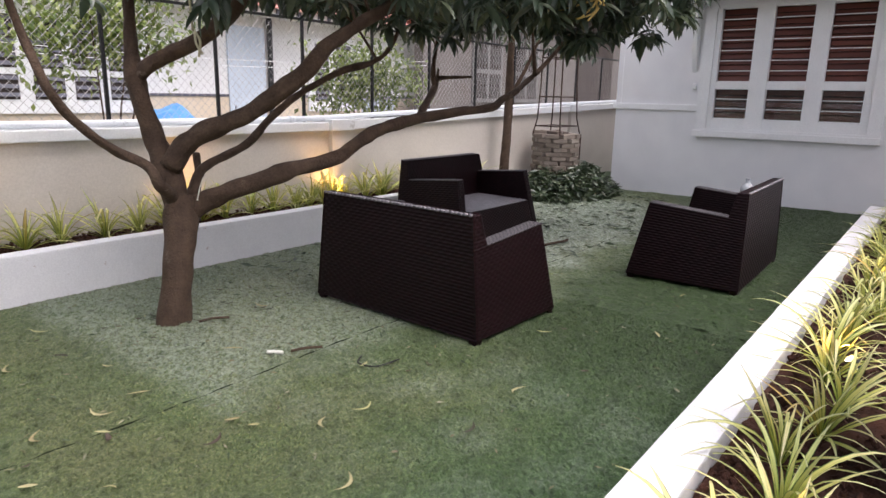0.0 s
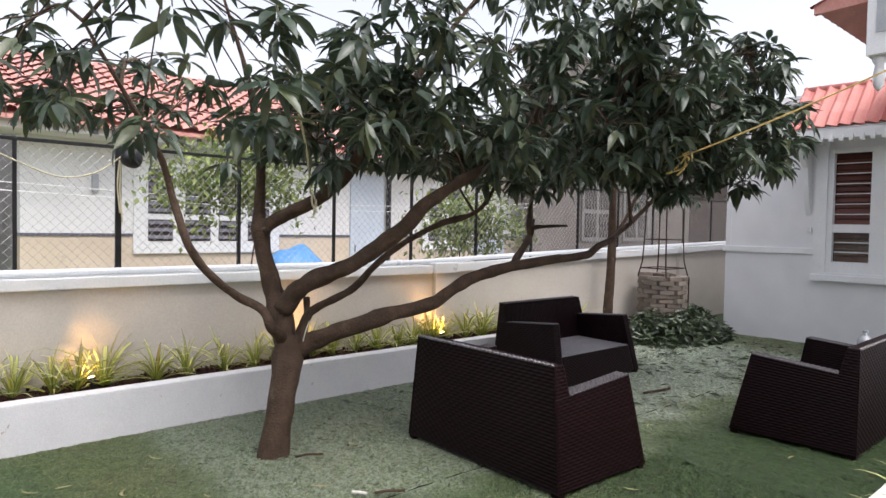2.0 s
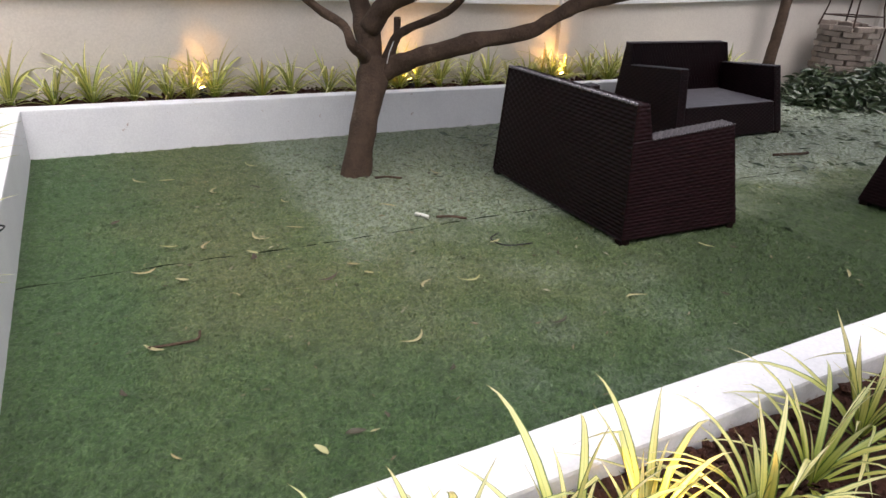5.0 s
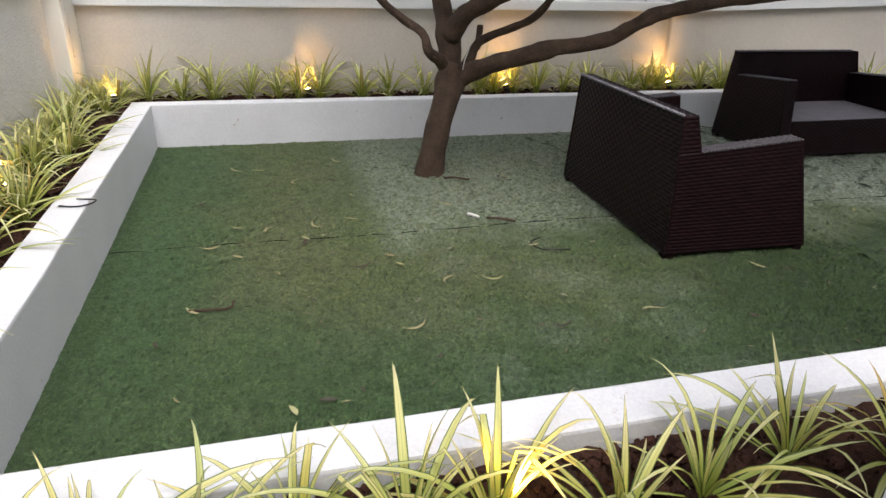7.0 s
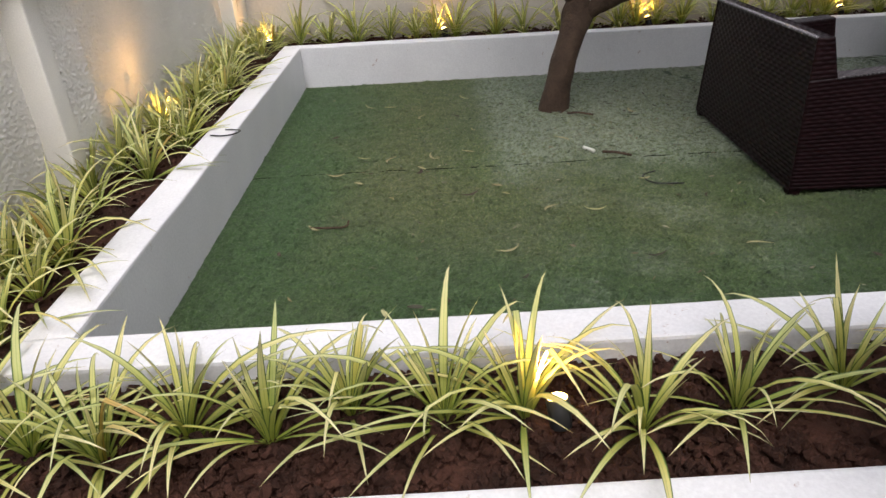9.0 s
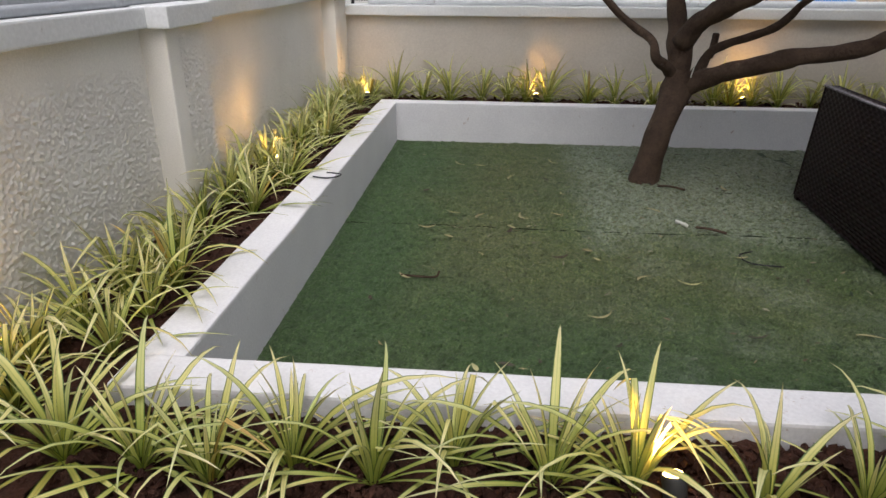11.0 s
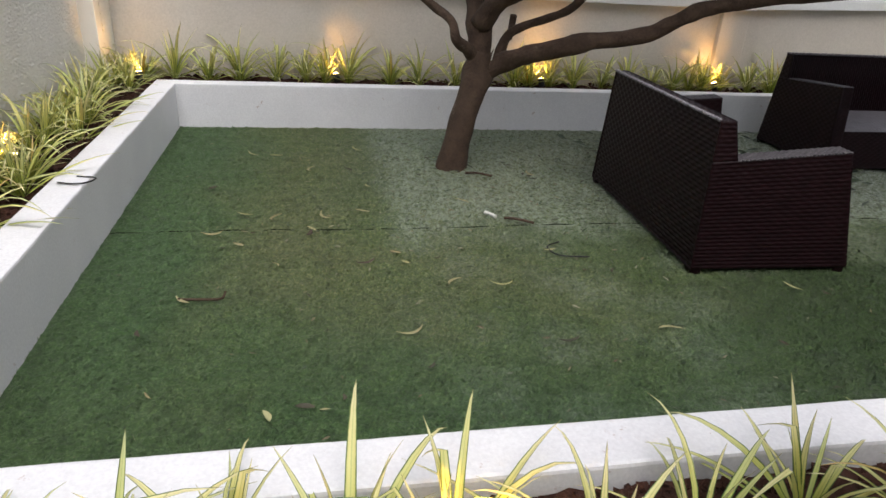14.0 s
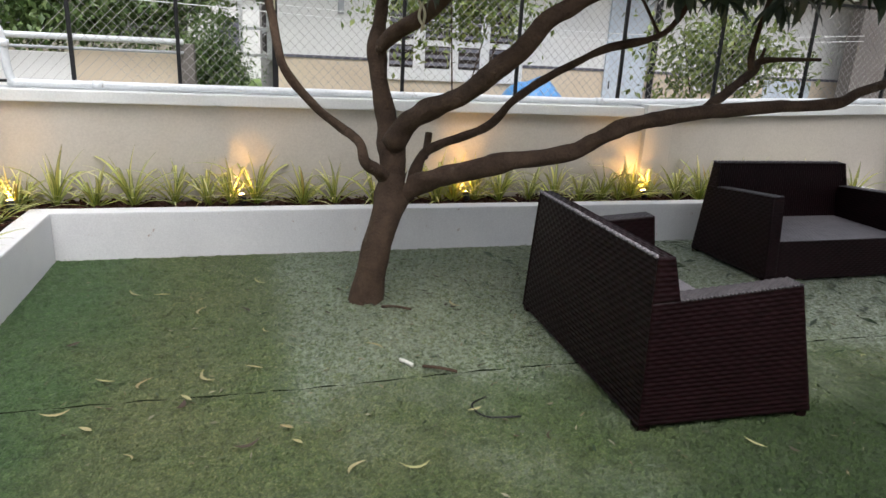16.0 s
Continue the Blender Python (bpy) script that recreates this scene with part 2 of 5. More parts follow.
PILE_LEAF = foliage("cut_mango_leaf", [(0.012, 0.03, 0.012), (0.024, 0.05, 0.018), (0.045, 0.075, 0.03), (0.1, 0.12, 0.06)], 0.34, 0.08)
STRIPED_LEAF = striped_leaf_material()
DRY_LEAF = random_pieces("dry_leaf", [(0.3, 0.26, 0.14), (0.42, 0.4, 0.2), (0.26, 0.17, 0.09), (0.36, 0.36, 0.16)], 0.6, 0.3)
DARK_LEAF = random_pieces("dark_dry_leaf", [(0.03, 0.035, 0.02), (0.07, 0.06, 0.035), (0.05, 0.03, 0.02)], 0.65, 0.3)
STICK_PALE = plain("pale_stick", (0.5, 0.5, 0.44), (0.66, 0.66, 0.6), 20, 80, 0.7, 0.4, 0.003)
# two paler copies of the wicker: sky sheen and glints put into the colour
SHEEN_SEAT = plain("sky_sheen_wicker", (0.13, 0.12, 0.13), (0.2, 0.185, 0.2), 9, 120, 0.42, 0.3, 0.003, at=local)
SHEEN_WEAVE = plain("arm_sheen_wicker", (0.025, 0.021, 0.024), (0.075, 0.068, 0.073), 30, 160, 0.42, 0.3, 0.003, at=local)
MILKY_PLASTIC = plain("milky_plastic", (0.34, 0.36, 0.38), (0.44, 0.46, 0.48), 9, 60, 0.2, 0.1)
BLACK_METAL = plain("black_painted_metal", (0.008, 0.008, 0.009), (0.02, 0.02, 0.022), 10, 80, 0.45, 0.2, 0.002, 0.3)
RUSTY_IRON = plain("rusty_iron", (0.03, 0.017, 0.012), (0.075, 0.04, 0.028), 12, 90, 0.75, 0.5, 0.003, 0.4)
WIRE = plain("galvanised_wire", (0.36, 0.34, 0.34), (0.5, 0.48, 0.48), 12, 90, 0.5, 0.0, 0.002, 0.4)
PIPE_WHITE = plain("white_plastic_pipe", (0.6, 0.63, 0.66), (0.74, 0.76, 0.78), 3, 60, 0.38, 0.1, 0.002, stain=(0.4, 0.4, 0.39), stain_scale=5)
WINDOW_GREY = plain("dark_grey_window_paint", (0.13, 0.125, 0.125), (0.2, 0.195, 0.19), 4, 60, 0.6, 0.2, 0.002)
PIPE_GREY = plain("grey_pipe", (0.3, 0.32, 0.35), (0.42, 0.44, 0.46), 4, 60, 0.4, 0.1, 0.002)
ROOF_TILE = random_pieces("red_roof_tile", [(0.52, 0.14, 0.115), (0.62, 0.2, 0.165), (0.57, 0.17, 0.14), (0.68, 0.26, 0.22)], 0.55, 0.3)
FAR_TILE = plain("far_red_tile", (0.52, 0.22, 0.18), (0.66, 0.34, 0.29), 4, 40, 0.6, 0.3, 0.004)
FRAME_WHITE = plain("white_window_paint", (0.76, 0.77, 0.78), (0.83, 0.84, 0.84), 4, 70, 0.4, 0.1, 0.002)
SHUTTER_BROWN = random_pieces("brown_shutter_wood", [(0.12, 0.034, 0.022), (0.17, 0.052, 0.035), (0.095, 0.026, 0.018)], 0.5, 0.3)
DARK_ROOM = plain("dim_interior", (0.03, 0.022, 0.02), (0.06, 0.045, 0.04), 3, 30, 0.9, 0.1)
GLASS = glass_material("window_glass")
NEIGH_WHITE = plain("neighbour_white_paint", (0.74, 0.74, 0.74), (0.82, 0.82, 0.81), 1.5, 50, 0.7, 0.2, stain=(0.6, 0.58, 0.55), stain_scale=1.2)
NEIGH_BEIGE = plain("neighbour_beige_paint", (0.6, 0.5, 0.38), (0.7, 0.6, 0.47), 1.5, 50, 0.75, 0.2, stain=(0.5, 0.42, 0.33), stain_scale=1.6)
TAUPE_WALL = plain("taupe_wall", (0.11, 0.098, 0.092), (0.17, 0.152, 0.14), 1.2, 40, 0.8, 0.3, stain=(0.13, 0.11, 0.1), stain_scale=1.0, stain_at=0.58)
SLAT_DARK = random_pieces("dark_louvre", [(0.075, 0.075, 0.1), (0.12, 0.12, 0.15)], 0.4, 0.1)
# wall paint darkened to grey: the side wall's shade is in the colour
NEIGH_SHADE = plain("neighbour_shaded_paint", (0.27, 0.255, 0.25), (0.36, 0.34, 0.335), 1.5, 50, 0.75, 0.2, stain=(0.22, 0.2, 0.19), stain_scale=1.4)
BLUE_SHEET = plain("blue_plastic_sheet", (0.05, 0.2, 0.5), (0.12, 0.33, 0.62), 9, 60, 0.4, 0.3)
BLUE_DOOR = plain("pale_blue_paint", (0.5, 0.58, 0.68), (0.6, 0.67, 0.75), 3, 60, 0.5, 0.1)
BRICK = random_pieces("rough_pale_brick", [(0.17, 0.135, 0.11), (0.29, 0.24, 0.2), (0.23, 0.18, 0.145), (0.37, 0.32, 0.275)], 0.9, 0.8, 0.008)
ROPE_YELLOW = plain("yellow_rope", (0.6, 0.42, 0.13), (0.72, 0.55, 0.22), 30, 300, 0.7, 0.6, 0.003)
ROPE_PALE = plain("faded_rope", (0.5, 0.46, 0.3), (0.62, 0.58, 0.42), 30, 300, 0.75, 0.6, 0.003)
GROUND = plain("outside_ground", (0.13, 0.1, 0.07), (0.2, 0.16, 0.11), 0.8, 20, 0.95, 0.5, 0.01, stain=(0.08, 0.12, 0.04), stain_scale=0.5, stain_at=0.5)
PORCH_FLOOR = plain("grey_porch_floor", (0.36, 0.34, 0.32), (0.44, 0.42, 0.4), 3, 60, 0.5, 0.1)
FAR_GRASS = plain("far_grass", (0.12, 0.2, 0.05), (0.2, 0.3, 0.08), 2, 40, 0.9, 0.5)
LAMP_BODY = plain("lamp_housing", (0.02, 0.02, 0.02), (0.04, 0.04, 0.04), 8, 60, 0.45, 0.1)
LAMP_GLOW = glow_material("warm_lamp_lens", (1.0, 0.62, 0.18), 14.0)


# ---------- building helpers ----------
def mesh_of(bm, name, material, smooth=False):
    me = bpy.data.meshes.new(name)
    bm.to_mesh(me)
    bm.free()
    me.materials.append(material)
    if smooth:
        me.shade_smooth()
    return me


def part(name, bm, material, parent, label="", smooth=False):
    """One mesh object under a thing, or under a part of it."""
    me = bm if isinstance(bm, bpy.types.Mesh) else mesh_of(bm, name, material, smooth)
    ob = new(name, me)
    ob.parent = parent
    if label:
        tagged(ob, label)
    return ob


def thing(name, label, category, group="", kind="", m=None):
    e = new(name)
    e.empty_display_size = 0.1
    if m is not None:
        e.matrix_world = m
    return tagged(e, label, category, group, kind)


def lone(name, bm, material, label, category, group="", kind="", smooth=False):
    me = bm if isinstance(bm, bpy.types.Mesh) else mesh_of(bm, name, material, smooth)
    return tagged(new(name, me), label, category, group, kind)


def raw(name, verts, faces, material, smooth=False, uv=None):
    me = bpy.data.meshes.new(name)
    me.from_pydata([tuple(v) for v in verts] if not isinstance(verts, np.ndarray) else verts.tolist(), [], faces if isinstance(faces, list) else faces.tolist())
    me.materials.append(material)
    if uv is not None:
        layer = me.uv_layers.new(name="UVMap")
        idx = np.empty(len(me.loops), dtype=np.int32)
        me.loops.foreach_get("vertex_index", idx)
        layer.data.foreach_set("uv", np.asarray(uv, dtype=np.float32)[idx].ravel())
    if smooth:
        me.shade_smooth()
    me.update()
    return me


def box(a, b, bevel=0.0, bm=None):
    """A box between two corners, its edges eased by bevel."""
    bm = bm or bmesh.new()
    made = bmesh.ops.create_cube(bm, size=1)["verts"]
    for v in made:
        v.co = Vector([(a[i] + b[i]) / 2 + v.co[i] * (b[i] - a[i]) for i in range(3)])
    if bevel:
        edges = list({e for v in made for e in v.link_edges})
        bmesh.ops.bevel(bm, geom=edges, offset=bevel, segments=2, affect="EDGES", profile=0.6)
    return bm


def prism(profile, x0, x1, axis="x", bevel=0.0):
    """A profile (list of pairs) drawn out along one axis."""
    bm = bmesh.new()

    def at(p, s):
        return {"x": (s, p[0], p[1]), "y": (p[0], s, p[1]), "z": (p[0], p[1], s)}[axis]
    lo = [bm.verts.new(at(p, x0)) for p in profile]
    hi = [bm.verts.new(at(p, x1)) for p in profile]
    n = len(profile)
    bm.faces.new(lo)
    bm.faces.new(hi[::-1])
    for i in range(n):
        bm.faces.new((lo[i], hi[i], hi[(i + 1) % n], lo[(i + 1) % n]))
    bmesh.ops.recalc_face_normals(bm, faces=bm.faces)
    if bevel:
        bmesh.ops.bevel(bm, geom=list(bm.edges), offset=bevel, segments=2, affect="EDGES", profile=0.6)
    return bm


def smooth_line(points, steps=5):
    """Points and radii (x, y, z, r) rounded by a Catmull-Rom curve."""
    p = [np.array(q, float) for q in points]
    p = [2 * p[0] - p[1]] + p + [2 * p[-1] - p[-2]]
    out = []
    for i in range(1, len(p) - 2):
        for s in range(steps):
            t = s / steps
            a, b, c, d = p[i - 1], p[i], p[i + 1], p[i + 2]
            out.append(0.5 * (2 * b + (c - a) * t + (2 * a - 5 * b + 4 * c - d) * t * t + (3 * b - a - 3 * c + d) * t ** 3))
    out.append(p[-2])
    return out


def tube(points, sides=8, rough=0.0, bm=None, closed=True):
    """A tube along points (x, y, z, r), uneven by rough."""
    bm = bm or bmesh.new()
    rings, up = [], Vector((0.13, 0.31, 0.94)).normalized()
    pts = [Vector(p[:3]) for p in points]
    for i, p in enumerate(pts):
        d = (pts[min(i + 1, len(pts) - 1)] - pts[max(i - 1, 0)])
        d = d.normalized() if d.length > 1e-9 else Vector((0, 0, 1))
        u = up - d * up.dot(d)
        if u.length < 1e-3:
            u = Vector((1, 0, 0)) - d * d.x
        u.normalize()
        up = u
        w = d.cross(u)
        ring = []
        for k in range(sides):
            a = 2 * math.pi * k / sides
            r = points[i][3]
            if rough:
                r *= 1 + rough * noise.noise(Vector((p.x * 9 + math.cos(a) * 1.3, p.y * 9 + math.sin(a) * 1.3, p.z * 7)))
            ring.append(bm.verts.new(p + (u * math.cos(a) + w * math.sin(a)) * r))
        rings.append(ring)
    for a, b in zip(rings, rings[1:]):
        for k in range(sides):
            bm.faces.new((a[k], b[k], b[(k + 1) % sides], a[(k + 1) % sides]))
    if closed:
        bm.faces.new(rings[0])
        bm.faces.new(rings[-1][::-1])
    return bm


def rod(a, b, r, sides=8, bm=None):
    return tube([(*a, r), (*b, r)], sides, 0.0, bm)


def many_leaves(name, places, material, length, width, droop, segs=3):
    """One mesh of many pointed leaves. places: rows of x, y, z, heading, pitch, roll, size."""
    t = np.linspace(0, 1, segs + 1)
    prof = np.sin(np.pi * np.clip(t, 0, 1) ** 0.8) ** 0.9
    prof[0], prof[-1] = 0.06, 0.02
    tv = []
    for i in range(segs + 1):
        bend = droop * t[i] ** 2
        tv += [(t[i] * length * (1 - 0.25 * bend), -prof[i] * width / 2, -bend * length + 0.12 * prof[i] * width),
               (t[i] * length * (1 - 0.25 * bend), 0, -bend * length - 0.1 * prof[i] * width),
               (t[i] * length * (1 - 0.25 * bend), prof[i] * width / 2, -bend * length + 0.12 * prof[i] * width)]
    tv = np.array(tv)
    tf = []
    for i in range(segs):
        a = 3 * i
        tf += [(a, a + 3, a + 4, a + 1), (a + 1, a + 4, a + 5, a + 2)]
    tf = np.array(tf)
    P = np.asarray(places, float)
    h, p, r, s = P[:, 3], P[:, 4], P[:, 5], P[:, 6]
    v = tv[None] * s[:, None, None]
    y, z = v[..., 1], v[..., 2]
    cr, sr = np.cos(r)[:, None], np.sin(r)[:, None]
    y, z = y * cr - z * sr, y * sr + z * cr
    x = v[..., 0]
    cp, sp = np.cos(p)[:, None], np.sin(p)[:, None]
    x, z = x * cp - z * sp, x * sp + z * cp
    ch, sh = np.cos(h)[:, None], np.sin(h)[:, None]
    x, y = x * ch - y * sh, x * sh + y * ch
    V = np.stack([x, y, z], -1) + P[:, None, :3]
    F = tf[None] + (np.arange(len(P)) * len(tv))[:, None, None]
    return raw(name, V.reshape(-1, 3), F.reshape(-1, 4), material, True)


rng = np.random.default_rng(7)
rnd = random.Random(11)

# ---------- ground, lawn, walls ----------
SOIL_Z = 0.28
TOP = 0.36

bm = bmesh.new()
bmesh.ops.create_grid(bm, x_segments=24, y_segments=24, size=400)
for v in bm.verts:
    v.co.z = -0.06
lone("ground", bm, GROUND, "dusty brown ground with patches of grass", "ground", kind="structure")

lawn = lone("lawn", box((0.0, 0.0, -0.05), (10.45, 4.33, 0.0)), TURF_BACKING, "artificial green turf lawn, dusty near the tree", "lawn", kind="structure")
lone("lawn_corner", box((8.1, 4.33, -0.05), (13.0, 5.05, -0.004)), TURF_BACKING, "strip of worn turf beside the compound wall", "lawn", kind="structure")


def blades(x0, x1, y0, y1, per_m2, tall):
    n = int((x1 - x0) * (y1 - y0) * per_m2)
    x, y = rng.uniform(x0, x1, n), rng.uniform(y0, y1, n)
    keep = np.abs(y - 2.15 - 0.012 * np.sin(x * 3)) > 0.013 * (0.6 + np.sin(x * 7.0) ** 2)
    x, y = x[keep], y[keep]
    n = len(x)
    a, lean = rng.uniform(0, 2 * np.pi, n), rng.normal(0, 0.007, (n, 2))
    for k in range(7):
        d, f = 1.9 * k + 0.4, 38.0 + 17.0 * k
        wave = (x * math.cos(d) + y * math.sin(d)) * f + 2.5 * np.sin(x * 7.1 + k) + 2.5 * np.sin(y * 6.3 - 2 * k)
        lean[:, 0] += 0.003 * np.sin(wave)
        lean[:, 1] += 0.003 * np.sin(wave * 1.13 + 1.0 + k)
    tuft = np.zeros(n)
    for k in range(9):
        d, f = 2.4 * k, 26.0 + 11.0 * k
        tuft += np.sin((x * math.cos(d) + y * math.sin(d)) * f + 1.7 * k + 2.0 * np.sin(x * 3.1 + k) + 2.0 * np.sin(y * 2.7 - k))
    h = tall * rng.uniform(0.55, 1.15, n) * np.clip(0.95 + 0.13 * tuft, 0.55, 1.6)
    w = rng.uniform(0.0018, 0.0036, n)
    dx, dy = np.cos(a) * w, np.sin(a) * w
    z0 = np.zeros(n)
    A = np.stack([x - dx, y - dy, z0], -1)
    B = np.stack([x + dx, y + dy, z0], -1)
    C = np.stack([x + lean[:, 0], y + lean[:, 1], h], -1)
    V = np.stack([A, B, C], 1).reshape(-1, 3)
    return V


def pile(x0, x1, y0, y1, step, tall):
    """A stretch of matted, curled turf pile in relief."""
    nx, ny = int(round((x1 - x0) / step)) + 1, int(round((y1 - y0) / step)) + 1
    X, Y = np.meshgrid(np.linspace(x0, x1, nx), np.linspace(y0, y1, ny), indexing="ij")

    def eased(a, times):
        for _ in range(times):
            p = np.pad(a, 1, mode="edge")
            a = (p[:-2, 1:-1] + p[2:, 1:-1] + p[1:-1, :-2] + p[1:-1, 2:] + 2 * p[1:-1, 1:-1]) / 6
        return a / a.std()
    fine, coarse = eased(rng.normal(0, 1, (nx, ny)), 1), eased(rng.normal(0, 1, (nx, ny)), 14)
    Z = np.clip(0.8 * tall + tall * (0.5 * fine + 0.36 * coarse), 0.002, 2.2 * tall)
    seam = np.abs(Y - 2.15 - 0.012 * np.sin(X * 3)) / (0.026 + 0.014 * np.sin(X * 7.0) ** 2)
    Z *= np.clip(seam, 0.05, 1.0) ** 1.3
    rim = np.minimum(np.minimum(Y - y0, y1 - Y), np.minimum(X, 10.45 - X))
    Z *= np.clip(rim / 0.04, 0.35, 1.0)
    jit = rng.uniform(-0.3, 0.3, (2, nx, ny)) * step
    jit[0][[0, -1], :] = 0.0
    jit[1][:, [0, -1]] = 0.0
    verts = np.stack([X + jit[0], Y + jit[1], Z], -1).reshape(-1, 3)
    a = (np.arange(nx - 1)[:, None] * ny + np.arange(ny - 1)[None]).ravel()
    return verts, np.stack([a, a + ny, a + ny + 1, a + 1], -1)


for x0, x1, step in ((0.0, 4.2, 0.0085), (4.2, 10.45, 0.019)):
    pv, pf = pile(x0, x1, 0.0, 4.33, step, 0.0105)
    tagged(part("turf_pile", raw("turf_pile", pv, pf, TURF), TURF, lawn, "matted curly green turf pile"), kind="stuff")
V = np.concatenate([blades(0.0, 4.2, 0.0, 4.33, 4200, 0.016), blades(4.2, 10.45, 0.0, 4.33, 1800, 0.018)])
F = np.arange(len(V)).reshape(-1, 3)
turf = raw("turf_blades", V, F, TURF)
ob = new("turf_blades", turf)
ob.parent = lawn
tagged(ob, "short green plastic grass fibres, pale with dust in places", kind="stuff")
part("turf_seam", tube([(x0, 2.15 + 0.012 * math.sin(x0 * 3) + 0.004 * math.sin(x0 * 31), -0.002, 0.0055 + 0.0025 * math.sin(x0 * 23)) for x0 in np.arange(0.0, 10.4, 0.05)], 6), SEAM_DARK, lawn, "dark open seam between turf strips")


def uneven_wall(name, a, b, material, label, top_wear=0.0025):
    """A low plastered wall with eased, slightly uneven edges."""
    bm = box(a, b, 0.012)
    long_axis = 0 if b[0] - a[0] > b[1] - a[1] else 1
    cuts = int((b[long_axis] - a[long_axis]) / 0.16)
    for i in range(1, cuts):
        co = Vector((0, 0, 0))
        co[long_axis] = a[long_axis] + (b[long_axis] - a[long_axis]) * i / cuts
        no = Vector((0, 0, 0))
        no[long_axis] = 1
        bmesh.ops.bisect_plane(bm, geom=bm.verts[:] + bm.edges[:] + bm.faces[:], plane_co=co, plane_no=no)
    for v in bm.verts:
        n = noise.noise_vector(v.co * 4.3) * top_wear
        v.co += Vector((n.x, n.y, n.z if v.co.z > 0.1 else 0))
    return lone(name, bm, material, label, "planter wall", kind="structure")


uneven_wall("planter_wall_west", (-0.17, 0.0, -0.02), (0.0, 4.33, TOP), PLANTER_PAINT, "low white-painted planter wall with chipped top")
uneven_wall("planter_wall_north", (-0.17, 4.33, -0.02), (8.1, 4.475, TOP), PLANTER_PAINT, "low white-painted planter wall behind the tree")
uneven_wall("planter_wall_south", (-0.17, -0.17, -0.02), (8.75, 0.0, TOP), PLANTER_PAINT, "low white-painted planter wall with flaking stains")
uneven_wall("planter_wall_walk", (-0.68, -0.85, -0.02), (8.75, -0.675, TOP), PLANTER_PAINT, "low white planter wall along the walkway, paint peeling")
lone("planter_wall_east", box((8.6, -0.675, -0.02), (8.75, -0.17, TOP - 0.003), 0.01), PLANTER_PAINT, "short white end wall of the planter", "planter wall", kind="structure")
lone("planter_wall_end", box((7.95, 4.475, -0.02), (8.1, 5.05, TOP - 0.003), 0.01), PLANTER_PAINT, "short white end wall of the rear planter", "planter wall", kind="structure")


def soil_bed(name, x0, x1, y0, y1, label):
    nx, ny = int((x1 - x0) / 0.022), int((y1 - y0) / 0.022)
    xs, ys = np.linspace(x0, x1, nx), np.linspace(y0, y1, ny)
    verts = []
    for x in xs:
        for y in ys:
            q = Vector((x * 9, y * 9, 3.1))
            verts.append((x, y, SOIL_Z + 0.026 * noise.noise(q * 0.35) + 0.024 * noise.turbulence(q, 4, False)))
    faces = [(i * ny + j, (i + 1) * ny + j, (i + 1) * ny + j + 1, i * ny + j + 1) for i in range(nx - 1) for j in range(ny - 1)]
    bed = lone(name, raw(name, verts, faces, SOIL, True), SOIL, label, "soil", kind="structure")
    # crumbs and clods
    n = int((x1 - x0) * (y1 - y0) * (9000 if x0 == -0.15 else 1400))
    shape = np.array([(1, 0, 0), (-1, 0, 0), (0, 1, 0), (0, -1, 0), (0, 0, 1), (0, 0, -1), (.6, .6, .55), (-.6, .6, .5), (-.6, -.6, .55), (.6, -.6, .5)], float)
    tris = np.array([(6, 0, 2), (6, 2, 4), (6, 4, 0), (7, 2, 1), (7, 1, 4), (7, 4, 2), (8, 1, 3), (8, 3, 4), (8, 4, 1), (9, 3, 0), (9, 0, 4), (9, 4, 3), (0, 5, 2), (2, 5, 1), (1, 5, 3), (3, 5, 0)])
    size = 0.0025 + 0.02 * rng.uniform(0, 1, n) ** 5
    V = (shape[None] + rng.normal(0, 0.17, (n, 10, 3))) * size[:, None, None] * rng.uniform(0.6, 1.25, (n, 1, 3))
    V += np.stack([rng.uniform(x0 + 0.02, x1 - 0.02, n), rng.uniform(y0 + 0.02, y1 - 0.02, n), SOIL_Z + 0.013 + size * 0.4], -1)[:, None]
    c = part("soil_clods", raw("soil_clods", V.reshape(-1, 3), (tris[None] + (np.arange(n) * 10)[:, None, None]).reshape(-1, 3), SOIL), SOIL, bed, "small crumbs and clods of soil")
    tagged(c, kind="stuff")
    return bed


soil_bed("soil_south_1", -0.15, 2.15, -0.672, -0.173, "crumbly red-brown planter soil")
soil_bed("soil_south_2", 2.15, 8.6, -0.672, -0.173, "crumbly red-brown planter soil")
soil_bed("soil_west", -0.70, -0.173, -0.672, 4.33, "dark planter soil beside the roughcast wall")
soil_bed("soil_north", -0.70, 7.95, 4.475, 5.05, "dark planter soil along the compound wall")

